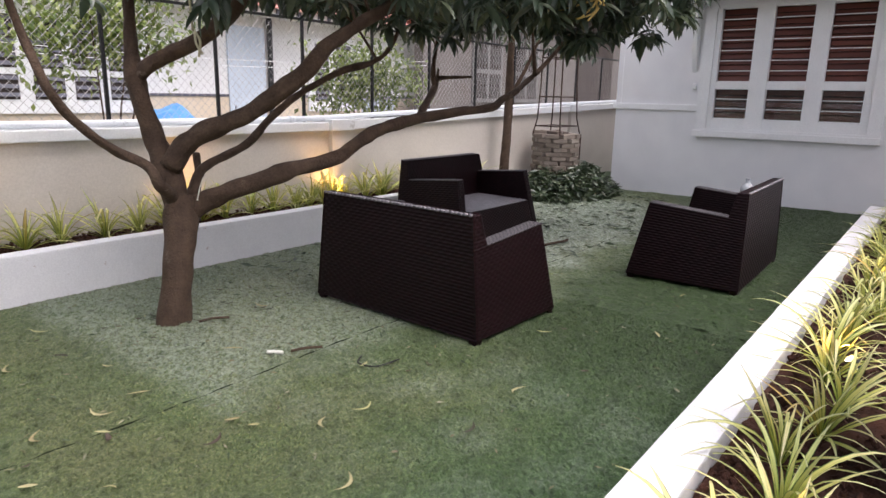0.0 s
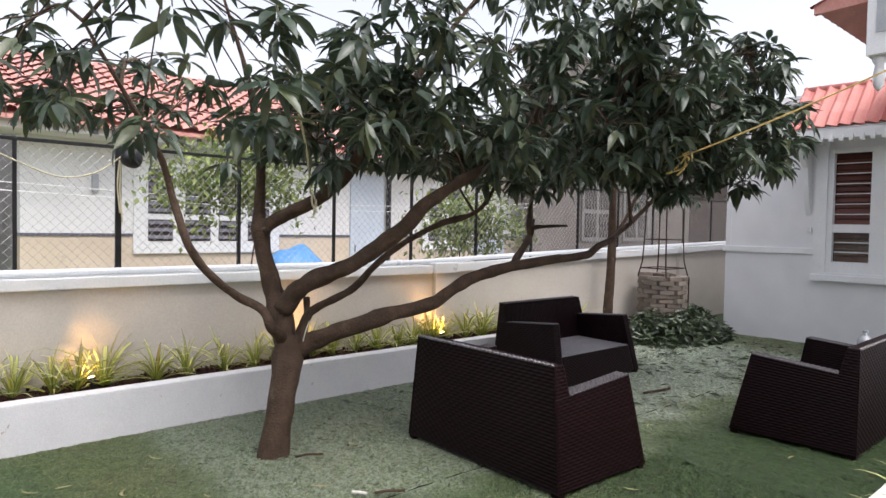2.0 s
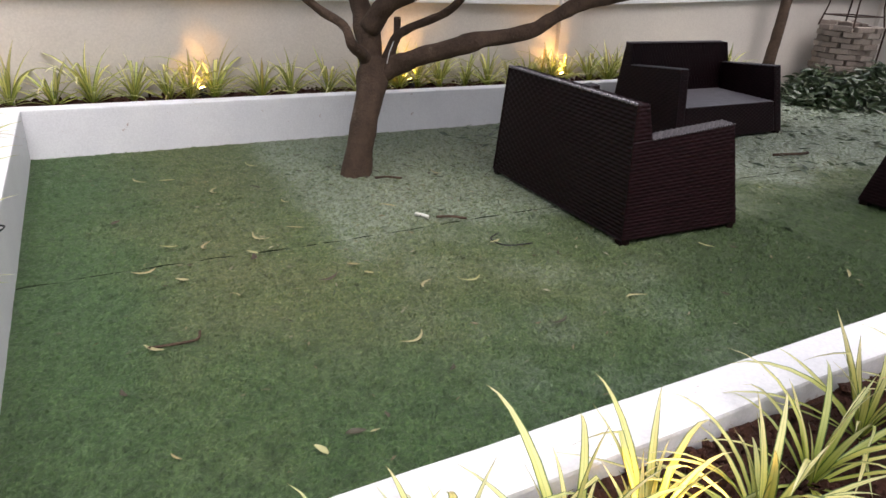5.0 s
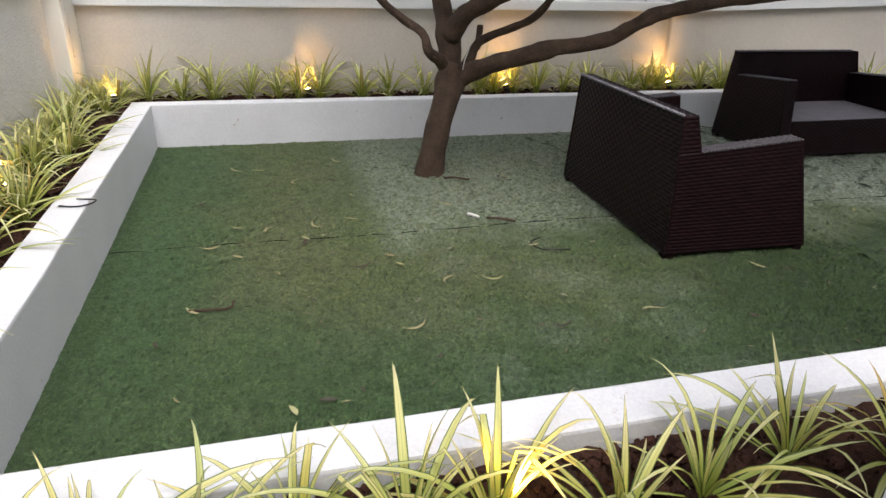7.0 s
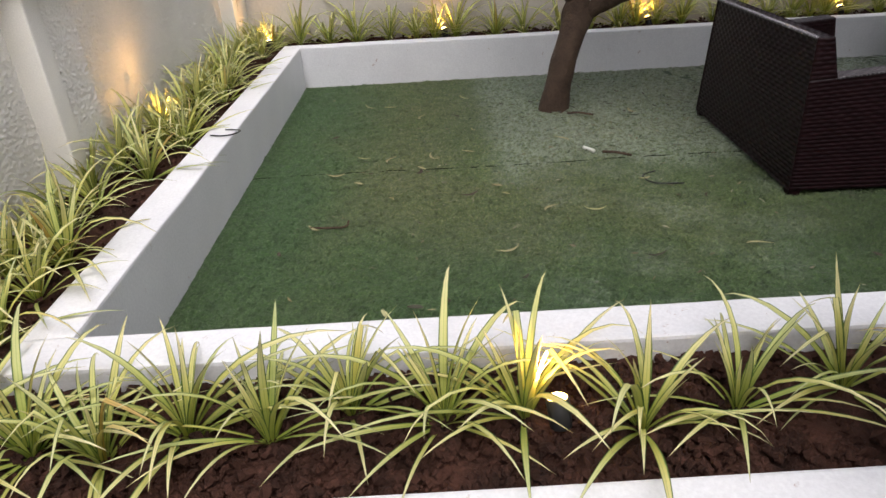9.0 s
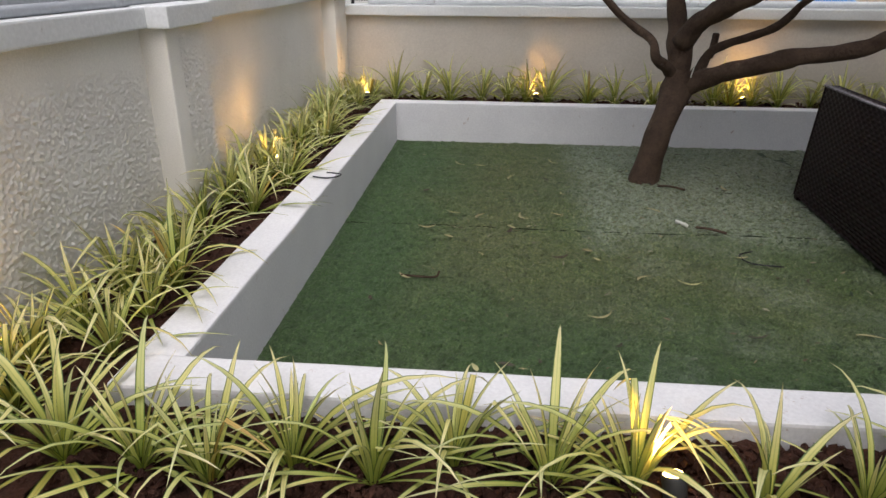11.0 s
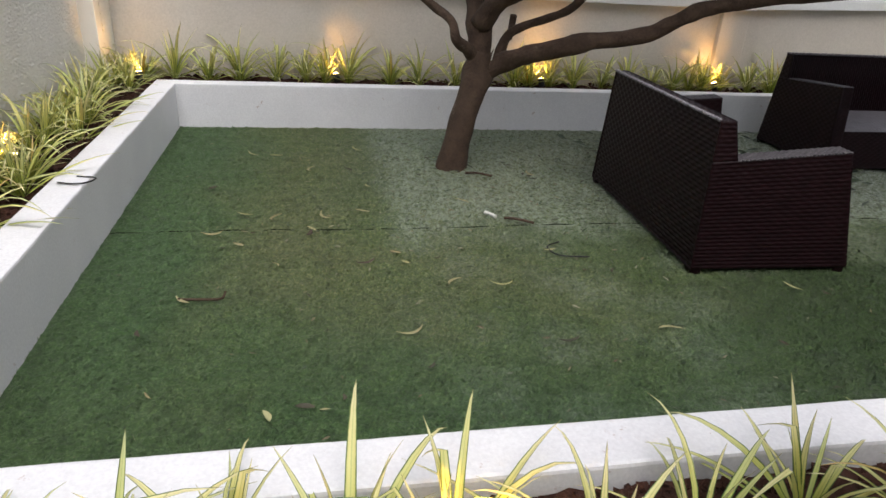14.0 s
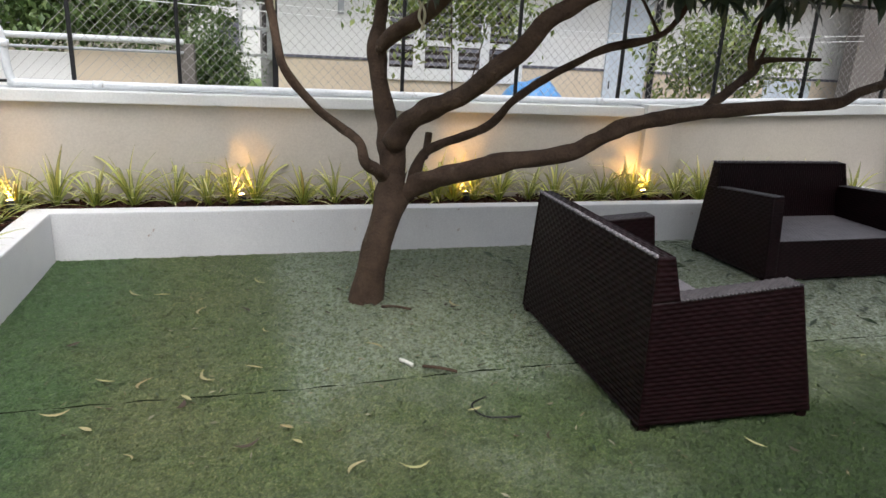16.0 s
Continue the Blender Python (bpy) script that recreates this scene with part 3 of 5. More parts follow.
# compound wall: rear run, with cap, shallow pilasters
def compound_wall():
    w = lone("wall_north", box((-0.9, 5.05, -0.05), (5.28, 5.25, 1.07)), CREAM_WALL, "smooth cream compound wall washed by garden lamps", "wall", kind="structure")
    part("wall_cap", box((-0.62, 5.0, 1.07), (5.10, 5.3, 1.165), 0.01), CAP_PAINT, w, "pale grey painted coping")
    # past the pilaster the wall climbs towards the house
    part("rising_wall", prism([(5.28, -0.05), (16.0, -0.05), (16.0, 1.37), (8.1, 1.17), (5.28, 1.07)], 5.05, 5.25, "y"), CREAM_WALL, w)
    part("wall_cap", prism([(5.46, 1.08), (8.1, 1.17), (16.0, 1.37), (16.0, 1.465), (8.1, 1.265), (5.46, 1.175)], 5.0, 5.3, "y"), CAP_PAINT, w, "pale grey painted coping")
    for x, z in ((5.28, 1.08), (11.2, 1.25)):
        part("pilaster", box((x - 0.15, 4.985, 0.0), (x + 0.15, 5.05, z), 0.006), CREAM_WALL, w)
        part("pilaster_cap", box((x - 0.18, 4.95, z - 0.01), (x + 0.18, 5.3, z + 0.115), 0.008), CAP_PAINT, w, "pale grey painted coping")
    return w


compound_wall()


def roughcast_wall():
    """The west compound wall: thrown pebble render in relief, a pilaster, and a coping."""
    w = lone("wall_west", box((-0.95, -4.2, -0.05), (-0.735, 5.05, 1.235)), CREAM_WALL, "cream compound wall in coarse roughcast render", "wall", kind="structure")
    step = 0.0068
    ys, zs = np.arange(-0.9, 5.05, step), np.arange(0.2, 1.236, step)
    verts = []
    for y in ys:
        for z in zs:
            q = Vector((3.0, y, z))
            lump = max(0.0, noise.noise(q * 98) + 0.5 * noise.noise(q * 180) + 0.1)
            band = min(1.0, max(0.0, (1.13 + 0.06 * noise.noise(q * 5) - z) / 0.12))
            verts.append((-0.729 + 0.0165 * lump * band, y, z))
    n = len(zs)
    faces = [(i * n + j, (i + 1) * n + j, (i + 1) * n + j + 1, i * n + j + 1) for i in range(len(ys) - 1) for j in range(n - 1)]
    r = part("roughcast", raw("roughcast", verts, faces, ROUGHCAST, True), ROUGHCAST, w, "lumpy grey-cream roughcast render")
    tagged(r, kind="stuff")
    for y0 in (1.36, 4.62, -1.9):
        y1 = y0 + 0.4 if y0 < 4 else 5.05
        p = part("pilaster", box((-0.74, y0, 0.0), (-0.60, y1, 1.235), 0.01), ROUGHCAST, w)
        part("pilaster_cap", box((-0.75, y0 - 0.04, 1.235), (-0.555, min(y1 + 0.04, 5.05), 1.335), 0.008), CAP_PAINT, w, "white painted coping block")
        # thrown render on the outer face of the pilaster
        ys2, zs2 = np.arange(y0 + 0.12, y1 - 0.005, step), np.arange(0.22, 1.2, step)
        vv = [(-0.599 + 0.015 * max(0.0, noise.noise(Vector((1, y, z)) * 98) + 0.5 * noise.noise(Vector((1, y, z)) * 180) + 0.1), y, z) for y in ys2 for z in zs2]
        m2 = len(zs2)
        ff = [(i * m2 + j, (i + 1) * m2 + j, (i + 1) * m2 + j + 1, i * m2 + j + 1) for i in range(len(ys2) - 1) for j in range(m2 - 1)]
        tagged(part("pilaster_render", raw("pilaster_render", vv, ff, ROUGHCAST, True), ROUGHCAST, w), kind="stuff")
    part("wall_cap", box((-1.0, -4.2, 1.237), (-0.66, 5.05, 1.33), 0.01), CAP_PAINT, w, "white painted coping")


roughcast_wall()

# porch side, behind the walker
lone("porch_floor", box((-0.735, -3.6, -0.05), (10.45, -0.85, 0.0)), PORCH_FLOOR, "plain grey porch floor", "floor", kind="structure")
lone("wall_south", box((-0.735, -3.8, -0.05), (10.45, -3.6, 3.2)), WHITE_PAINT, "white house wall behind the porch", "wall", kind="structure")


def porch_pillar(x, y):
    p = thing("porch_pillar", "white plastered porch pillar with projecting ledge, in the planter", "pillar")
    part("shaft", box((x, y - 0.45, 0.0), (x + 0.45, y, 1.2), 0.008), WHITE_PAINT, p)
    part("ledge", box((x - 0.075, y - 0.52, 1.2), (x + 0.52, y + 0.07, 1.25), 0.008), FRAME_WHITE, p, "smooth white ledge")
    part("column", box((x + 0.08, y - 0.38, 1.25), (x + 0.38, y - 0.08, 3.42), 0.01), WHITE_PAINT, p)


porch_pillar(2.125, -0.66)



# ---------- chain-link fence and pipes on the compound wall ----------
def chain_link_fence():
    f = thing("chain_link_fence", "chain-link fence with black posts on the compound wall", "fence")
    y, z0, z1 = 5.17, 1.17, 2.25
    for x in (-0.55, 0.06, 0.84, 1.6, 2.7, 3.79, 4.88, 5.98, 7.1, 8.2, 9.3, 10.4, 11.5, 12.6):
        wide = 0.024 if abs(x - 1.6) < 0.01 else 0.015
        part("post", box((x - wide, y - 0.015, z0), (x + wide, y + 0.015, z1 + 0.02), 0.003), BLACK_METAL, f)
    part("top_rail", box((-0.55, y - 0.014, z1), (15.0, y + 0.014, z1 + 0.028), 0.003), BLACK_METAL, f)
    part("bottom_rail", box((-0.55, y - 0.014, z0 + 0.03), (15.0, y + 0.014, z0 + 0.052), 0.003), BLACK_METAL, f)
    verts, faces = [], []

    def strand(a, b, r):
        i = len(verts)
        d = (Vector(b) - Vector(a)).normalized()
        u = d.cross(Vector((0, 1, 0))).normalized()
        w = Vector((0, 1, 0))
        for p in (a, b):
            for k in range(3):
                t = 2 * math.pi * k / 3
                verts.append(tuple(Vector(p) + (u * math.cos(t) + w * math.sin(t)) * r))
        for k in range(3):
            faces.append((i + k, i + (k + 1) % 3, i + 3 + (k + 1) % 3, i + 3 + k))
    pitch, h = 0.08, z1 - z0 - 0.05
    n = int(15.4 / pitch)
    for i in range(-14, n):
        xa = -0.5 + i * pitch
        run = h * 0.98
        for s in (1, -1):
            a, b = [xa, y + 0.004 * s, z0 + 0.05], [xa + run, y + 0.004 * s, z1]
            if s < 0:
                a[0], b[0] = xa + run, xa
            if min(a[0], b[0]) < -0.52 or max(a[0], b[0]) > 15:
                continue
            # every strand zigzags a little where it hooks its neighbours
            m = 9
            last = None
            for k in range(m + 1):
                t = k / m
                p = (a[0] + (b[0] - a[0]) * t, y + 0.006 * s * (1 if k % 2 else -1), a[2] + (b[2] - a[2]) * t)
                if last:
                    strand(last, p, 0.0017)
                last = p
    net = part("wire_mesh", raw("wire_mesh", verts, faces, WIRE), WIRE, f, "thin grey diamond wire mesh")
    tagged(net, kind="stuff")


chain_link_fence()


def pipe(name, pts, r, material, label, collars=()):
    t = thing(name, label, "pipe")
    part("tube", tube(smooth_line([(*p, r) for p in pts], 6), 14), material, t, smooth=True)
    for a, b in collars:
        part("collar", rod(a, b, r * 1.13, 14), material, t, smooth=True)
    return t


pipe("water_pipe", [(-0.52, 5.1, 1.6), (-0.5, 5.1, 1.62), (-0.41, 5.1, 1.6), (-0.385, 5.1, 1.5), (-0.375, 5.1, 1.32), (-0.35, 5.1, 1.22), (-0.27, 5.1, 1.203), (0.0, 5.1, 1.204), (4, 5.1, 1.202), (5.0, 5.1, 1.21), (5.6, 5.1, 1.228), (8.1, 5.1, 1.303), (15, 5.1, 1.478)],
     0.03, PIPE_WHITE, "white plastic water pipe bending down onto the coping", [((-0.373, 5.1, 1.52), (-0.376, 5.1, 1.46)), ((0.2, 5.1, 1.204), (0.28, 5.1, 1.204)), ((4.6, 5.1, 1.206), (4.68, 5.1, 1.206))])
pipe("drain_pipe", [(-0.84, -2.0, 1.40), (-0.84, 1.5, 1.40), (-0.84, 3.4, 1.40), (-0.82, 4.7, 1.40)], 0.065, PIPE_WHITE, "thick white drain pipe lying on the wall coping",
     [((-0.84, 1.9, 1.40), (-0.84, 2.0, 1.40)), ((-0.84, 0.5, 1.40), (-0.84, 0.6, 1.40)), ((-0.835, 3.3, 1.40), (-0.835, 3.4, 1.40))])
pipe("conduit", [(-0.74, -2.0, 1.352), (-0.745, 1.5, 1.352), (-0.74, 4.9, 1.352)], 0.022, PIPE_GREY, "grey conduit lying along the wall coping", [((-0.743, 1.2, 1.352), (-0.743, 1.26, 1.352))])
pipe("elbow_pipe", [(-0.9, 4.75, 1.37), (-0.72, 5.0, 1.5), (-0.6, 5.1, 1.6), (-0.52, 5.12, 1.66), (-0.44, 5.12, 1.65)], 0.032, PIPE_WHITE, "grimy white pipe rising over the wall corner")


# ---------- the house at the far end ----------
HX = 10.45


def house():
    w = thing("house_wall_east", "white house wall with raised band", "house wall", kind="structure")
    y0, y1, z0, z1 = 0.30, 2.40, 1.08, 2.86
    part("wall_panel", box((HX, -3.6, -0.05), (HX + 0.22, y0, 3.62)), WHITE_PAINT, w)
    part("wall_panel", box((HX, y1, -0.05), (HX + 0.22, 3.88, 3.62)), WHITE_PAINT, w)
    part("wall_panel", box((HX, y0, -0.05), (HX + 0.22, y1, z0)), WHITE_PAINT, w)
    part("wall_panel", box((HX, y0, z1), (HX + 0.22, y1, 3.62)), WHITE_PAINT, w)
    part("side_wall", box((HX + 0.22, 3.66, -0.05), (16.0, 3.88, 3.62)), WHITE_PAINT, w)
    part("band", box((HX - 0.035, 2.56, 1.33), (HX, 3.92, 1.425), 0.01), FRAME_WHITE, w, "raised white plaster band")
    part("band", box((HX, 3.88, 1.33), (16.0, 3.915, 1.425), 0.01), FRAME_WHITE, w)
    part("band", box((HX - 0.035, -3.6, 1.33), (HX, 0.16, 1.425), 0.01), FRAME_WHITE, w)
    part("cornice", box((HX - 0.05, 2.78, 3.5), (HX, 3.93, 3.62), 0.012), FRAME_WHITE, w, "plain white cornice")
    part("corner_rib", box((HX - 0.006, 3.80, 1.425), (HX + 0.003, 3.883, 3.5)), WHITE_PAINT, w)
    lone("roof_slab", box((HX, -3.6, 3.62), (16.0, 3.93, 3.7)), WHITE_PAINT, "flat white roof slab of the house", "roof", kind="structure")

    win = thing("window_1", "white three-light window with brown shutters behind bars", "window", kind="structure")
    f = FRAME_WHITE
    part("surround", prism([(2.56, 0.96), (2.56, 3.0), (2.40, 3.0), (2.40, 1.08), (0.30, 1.08), (0.30, 3.0), (0.14, 3.0), (0.14, 0.96)], HX - 0.06, HX - 0.001, "x"), f, win, "thick white plaster surround")
    part("sill", box((HX - 0.1, 0.12, 0.955), (HX - 0.06, 2.58, 1.05), 0.01), f, win)
    part("back_board", box((HX + 0.14, y0, z0), (HX + 0.16, y1, z1)), DARK_ROOM, win)
    lights = ((2.33, 1.86), (1.62, 1.12), (0.90, 0.40))
    edges = [y1] + [v for pair in lights for v in pair] + [y0]
    for i in range(0, len(edges), 2):
        part("mullion", box((HX - 0.02, edges[i + 1], z0), (HX + 0.08, edges[i], z1), 0.006), f, win)
    for a, b in lights:
        for za, zb in ((z0, 1.24), (1.66, 1.78), (2.80, z1)):
            part("transom", box((HX - 0.014, b, za), (HX + 0.07, a, zb), 0.005), f, win)
        for (za, zb) in ((1.24, 1.66), (1.78, 2.80)):
            if za < 1.5:
                part("pane", box((HX + 0.05, b, za), (HX + 0.054, a, zb)), GLASS, win).visible_shadow = False
            n = int(round((zb - za) / 0.155))
            for k in range(1, n):
                z = za + (zb - za) * k / n
                part("window_bar", box((HX + 0.012, b, z - 0.006), (HX + 0.026, a, z + 0.006), 0.002), f, win)
            n = int((zb - za) / 0.075)
            for k in range(n):
                z = za + (zb - za) * (k + 0.5) / n
                part("shutter_slat", prism([(HX + 0.075, z - 0.034), (HX + 0.10, z + 0.034), (HX + 0.108, z + 0.034), (HX + 0.083, z - 0.034)], b, a, "y"), SHUTTER_BROWN, win)
    part("hook", box((HX - 0.05, 2.6, 1.66), (HX, 2.66, 1.74), 0.01), f, win, "small white stay hook")

    # tiled canopy over the window
    c = thing("window_canopy", "red clay tile canopy over the window", "canopy")
    ex, ez, tx, tz = HX - 0.62, 3.10, HX - 0.02, 3.72
    part("soffit", prism([(ex + 0.02, ez - 0.03), (HX, ez - 0.03), (HX, tz - 0.06), (tx, tz - 0.06), (ex + 0.02, ez)], -0.25, 2.72, "y"), FRAME_WHITE, c)
    part("fascia", box((ex - 0.005, -0.27, ez - 0.16), (ex + 0.03, 2.74, ez - 0.03), 0.006), FRAME_WHITE, c)
    part("side_board", box((ex, 2.72, ez - 0.15), (HX, 2.745, ez - 0.03), 0.005), FRAME_WHITE, c)
    for i in range(24):
        y = -0.2 + i * 0.125
        part("dentil", box((ex - 0.025, y, ez - 0.20), (ex + 0.02, y + 0.05, ez - 0.11), 0.004), FRAME_WHITE, c)
    for y in (2.66, -0.18):
        part("bracket", prism([(HX, 1.9), (HX, ez - 0.16), (ex + 0.1, ez - 0.16), (ex + 0.14, ez - 0.24), (HX - 0.2, 2.6), (HX - 0.09, 2.1)], y - 0.035, y + 0.035, "y", 0.004), FRAME_WHITE, c, "curved white bracket")
    slope = math.atan2(tz - ez, tx - ex)
    length = math.hypot(tz - ez, tx - ex)
    me = tile_mesh(0.165, length / 4 + 0.05)
    for row in range(4):
        s = length * (row + 0.5) / 4
        for i in range(19):
            o = part("roof_tile", me, ROOF_TILE, c)
            o.matrix_local = Matrix.Translation((ex + s * math.cos(slope), -0.2 + i * 0.16, ez + s * math.sin(slope) + 0.02 + 0.012)) @ Matrix.Rotation(-slope, 4, "Y") @ pose(0, 0, 0, rnd.uniform(-1, 1), -3.5, rnd.uniform(-1, 1))
    part("ridge", tube([(tx, -0.3, tz + 0.03, 0.05), (tx, 2.76, tz + 0.03, 0.05)], 10), ROOF_TILE, c, smooth=True)


def tile_mesh(w, l):
    """A clay tile with a rolled side, 36 triangles or so."""
    prof = [(-0.5, 0.0), (-0.36, 0.0), (-0.1, 0.012), (0.12, 0.03), (0.3, 0.042), (0.46, 0.03), (0.5, 0.0)]
    verts, faces = [], []
    for x in (-l / 2, l / 2):
        for dz in (0.0, -0.014):
            verts += [(x, p * w, h + dz) for p, h in prof]
    n = len(prof)
    for k in range(n - 1):
        faces += [(k, 2 * n + k, 2 * n + k + 1, k + 1), (n + k, n + k + 1, 3 * n + k + 1, 3 * n + k), (k, k + 1, n + k + 1, n + k), (2 * n + k, 3 * n + k, 3 * n + k + 1, 2 * n + k + 1)]
    me = raw("roof_tile", verts, faces, ROOF_TILE)
    return me


house()


def porch_gable():
    """The end of the porch roof that reaches out over the planter: white beam, drop finial, red tiles."""
    g = thing("porch_roof", "porch roof end with white beam, finial and red tiles", "roof")
    part("post_block", box((6.9, 0.72, 3.3), (7.2, 1.02, 4.2), 0.01), FRAME_WHITE, g)
    part("recess", box((6.89, 0.8, 3.5), (6.899, 0.94, 3.9)), PIPE_GREY, g)
    bm = tube([(7.0, 0.93, 3.3, 0.05), (7.0, 0.93, 3.26, 0.06), (7.0, 0.93, 3.22, 0.035), (7.0, 0.93, 3.12, 0.05), (7.0, 0.93, 3.03, 0.045), (7.0, 0.93, 2.98, 0.012)], 10)
    part("finial", bm, FRAME_WHITE, g, "turned white drop finial", True)
    part("beam", prism([(0.72, 3.55), (-3.6, 3.55), (-3.6, 3.85), (0.72, 3.85)], 6.95, 7.15, "x", 0.008), FRAME_WHITE, g)
    part("rear_beam", box((7.2, 0.75, 3.55), (HX, 0.95, 3.85), 0.008), FRAME_WHITE, g)
    part("soffit", prism([(1.45, 3.80), (1.45, 3.86), (-3.6, 5.6), (-3.6, 5.54)], 7.0, HX, "x"), FAR_TILE, g, "red painted soffit")
    part("valance", prism([(0.72, 3.84), (1.5, 3.80), (1.5, 3.90), (0.72, 4.1)], 6.97, 7.02, "x"), FAR_TILE, g)
    me = tile_mesh(0.2, 0.34)
    sl = math.atan2(1.74, 5.05)
    for row in range(5):
        for i in range(17):
            s = 0.13 + 0.28 * row
            o = part("roof_tile", me, ROOF_TILE, g)
            o.matrix_local = Matrix.Translation((7.05 + i * 0.2, 1.5 - s * math.cos(sl), 3.90 + s * math.sin(sl))) @ Matrix.Rotation(-math.pi / 2, 4, "Z") @ Matrix.Rotation(-sl, 4, "Y") @ pose(0, 0, 0, 0, -3, 0)


porch_gable()


# ---------- beyond the compound wall ----------
def neighbour_house():
    NY = 11.0
    h = thing("neighbour_house", "single-storey white and beige house with red tiled roof", "house")
    x0, x1 = 1.85, 14.6
    part("base_wall", box((x0, NY, -0.05), (x1, NY + 0.25, 1.37)), NEIGH_BEIGE, h, "beige lower wall")
    part("wall", box((x0, NY, 1.42), (x1, NY + 0.25, 3.1)), NEIGH_WHITE, h)
    part("line", box((x0 - 0.01, NY - 0.02, 1.37), (x1, NY + 0.25, 1.42), 0.004), SLAT_DARK, h, "thin dark string course")
    # west-facing wall, given a grey colour for the shade it lies in
    part("side_wall", box((x0, NY + 0.25, -0.05), (x0 + 0.25, NY + 15.8, 3.1)), NEIGH_SHADE, h, "side wall, its shade painted in as grey")
    part("eave", box((x0 - 0.6, NY - 0.7, 2.95), (x1 + 0.4, NY + 0.3, 3.12), 0.02), NEIGH_WHITE, h)
    for i in range(50):
        x = x0 - 0.5 + i * 0.27
        part("eave_dentil", box((x, NY - 0.74, 2.97), (x + 0.07, NY - 0.70, 3.06)), SLAT_DARK, h)
    part("roof_deck", prism([(NY - 0.85, 3.12), (NY + 4.5, 5.2), (NY + 4.5, 5.1), (NY - 0.85, 3.06)], x0 - 0.7, x1 + 0.5, "x"), FAR_TILE, h)
    # rows of rolled tiles
    sl = math.atan2(2.08, 5.35)
    verts, faces = [], []
    prof = [(-0.13, 0.0), (-0.05, 0.03), (0.03, 0.075), (0.1, 0.06), (0.13, 0.0)]
    for row in range(14):
        s0, s1 = row * 0.38, row * 0.38 + 0.42
        for i in range(52):
            xc = x0 - 0.55 + i * 0.26
            k0 = len(verts)
            for s, dz in ((s0, 0.045), (s1, 0.0)):
                for p, z in prof:
                    verts.append((xc + p, NY - 0.88 + s * math.cos(sl), 3.13 + s * math.sin(sl) + z + dz))
            for k in range(4):
                faces.append((k0 + k, k0 + k + 1, k0 + 5 + k + 1, k0 + 5 + k))
    t = part("roof_tiles", raw("roof_tiles", verts, faces, FAR_TILE), FAR_TILE, h, "rows of red clay tiles")
    tagged(t, kind="stuff")

    def window(xa, xb, za, zb, lights):
        w = part("window", box((xa, NY - 0.05, za), (xb, NY - 0.002, zb), 0.01), FRAME_WHITE, h, "white window surround")
        for a, b in lights:
            for z0, z1 in ((za + 0.22, za + 0.6), (za + 0.70, zb - 0.1)):
                part("window_pane", box((a, NY - 0.058, z0), (b, NY - 0.052, z1)), DARK_ROOM, w)
                n = int((z1 - z0) / 0.11)
                for k in range(n):
                    z = z0 + (z1 - z0) * (k + 0.5) / n
                    part("louvre", prism([(NY - 0.085, z - 0.02), (NY - 0.062, z + 0.04), (NY - 0.058, z + 0.04), (NY - 0.08, z - 0.02)], a, b, "x"), SLAT_DARK, w)
    window(3.5, 6.25, 1.07, 2.65, ((3.74, 4.16), (4.38, 4.84), (5.0, 5.4), (5.58, 6.02)))
    window(10.0, 11.5, 1.07, 2.65, ((10.2, 10.6), (10.85, 11.3)))
    d = part("door", box((7.95, NY - 0.04, 0.0), (8.85, NY - 0.002, 2.75), 0.01), BLUE_DOOR, h, "pale blue door")
    part("door_handle", rod((8.05, NY - 0.08, 1.05), (8.05, NY - 0.08, 1.2), 0.012), BLACK_METAL, d)
    part("down_pipe", rod((8.95, NY - 0.08, 0.0), (8.95, NY - 0.08, 2.95), 0.06), BLACK_METAL, h, "dark down pipe")
    part("blue_panel", box((11.7, NY - 0.03, 0.2), (12.9, NY - 0.002, 1.35), 0.01), BLUE_DOOR, h, "pale blue painted panel")
    sw = part("casement_window", box((x0 - 0.1, NY + 2.2, 1.25), (x0 - 0.002, NY + 6.6, 2.65), 0.01), FRAME_WHITE, h, "white casement window in the side wall")
    for k in range(4):
        ya = NY + 2.35 + 1.06 * k
        for z0, z1 in ((1.38, 1.78), (1.88, 2.55)):
            part("casement_pane", box((x0 - 0.108, ya, z0), (x0 - 0.102, ya + 0.9, z1)), DARK_ROOM, sw)
    part("open_casement", box((x0 - 0.62, NY + 2.16, 1.3), (x0 - 0.1, NY + 2.2, 1.36), 0.006), FRAME_WHITE, sw)
    part("open_casement", box((x0 - 0.62, NY + 2.16, 2.54), (x0 - 0.1, NY + 2.2, 2.6), 0.006), FRAME_WHITE, sw)
    part("open_casement", box((x0 - 0.62, NY + 2.16, 1.36), (x0 - 0.55, NY + 2.2, 2.54), 0.006), FRAME_WHITE, sw)
    part("open_casement", box((x0 - 0.55, NY + 2.16, 1.8), (x0 - 0.1, NY + 2.2, 1.86), 0.006), FRAME_WHITE, sw)
    part("wall_lamp", box((2.85, NY - 0.1, 2.1), (2.95, NY - 0.002, 2.4), 0.02), PIPE_GREY, h, "small grey wall lamp")
    g = thing("grey_house", "taupe house with latticed window behind trees", "house")
    gy = 10.2
    part("wall", box((13.1, gy, -0.05), (30.0, gy + 0.3, 6.5)), TAUPE_WALL, g)
    part("eave", box((12.9, gy - 0.6, 4.3), (30.0, gy, 4.5), 0.02), TAUPE_WALL, g)
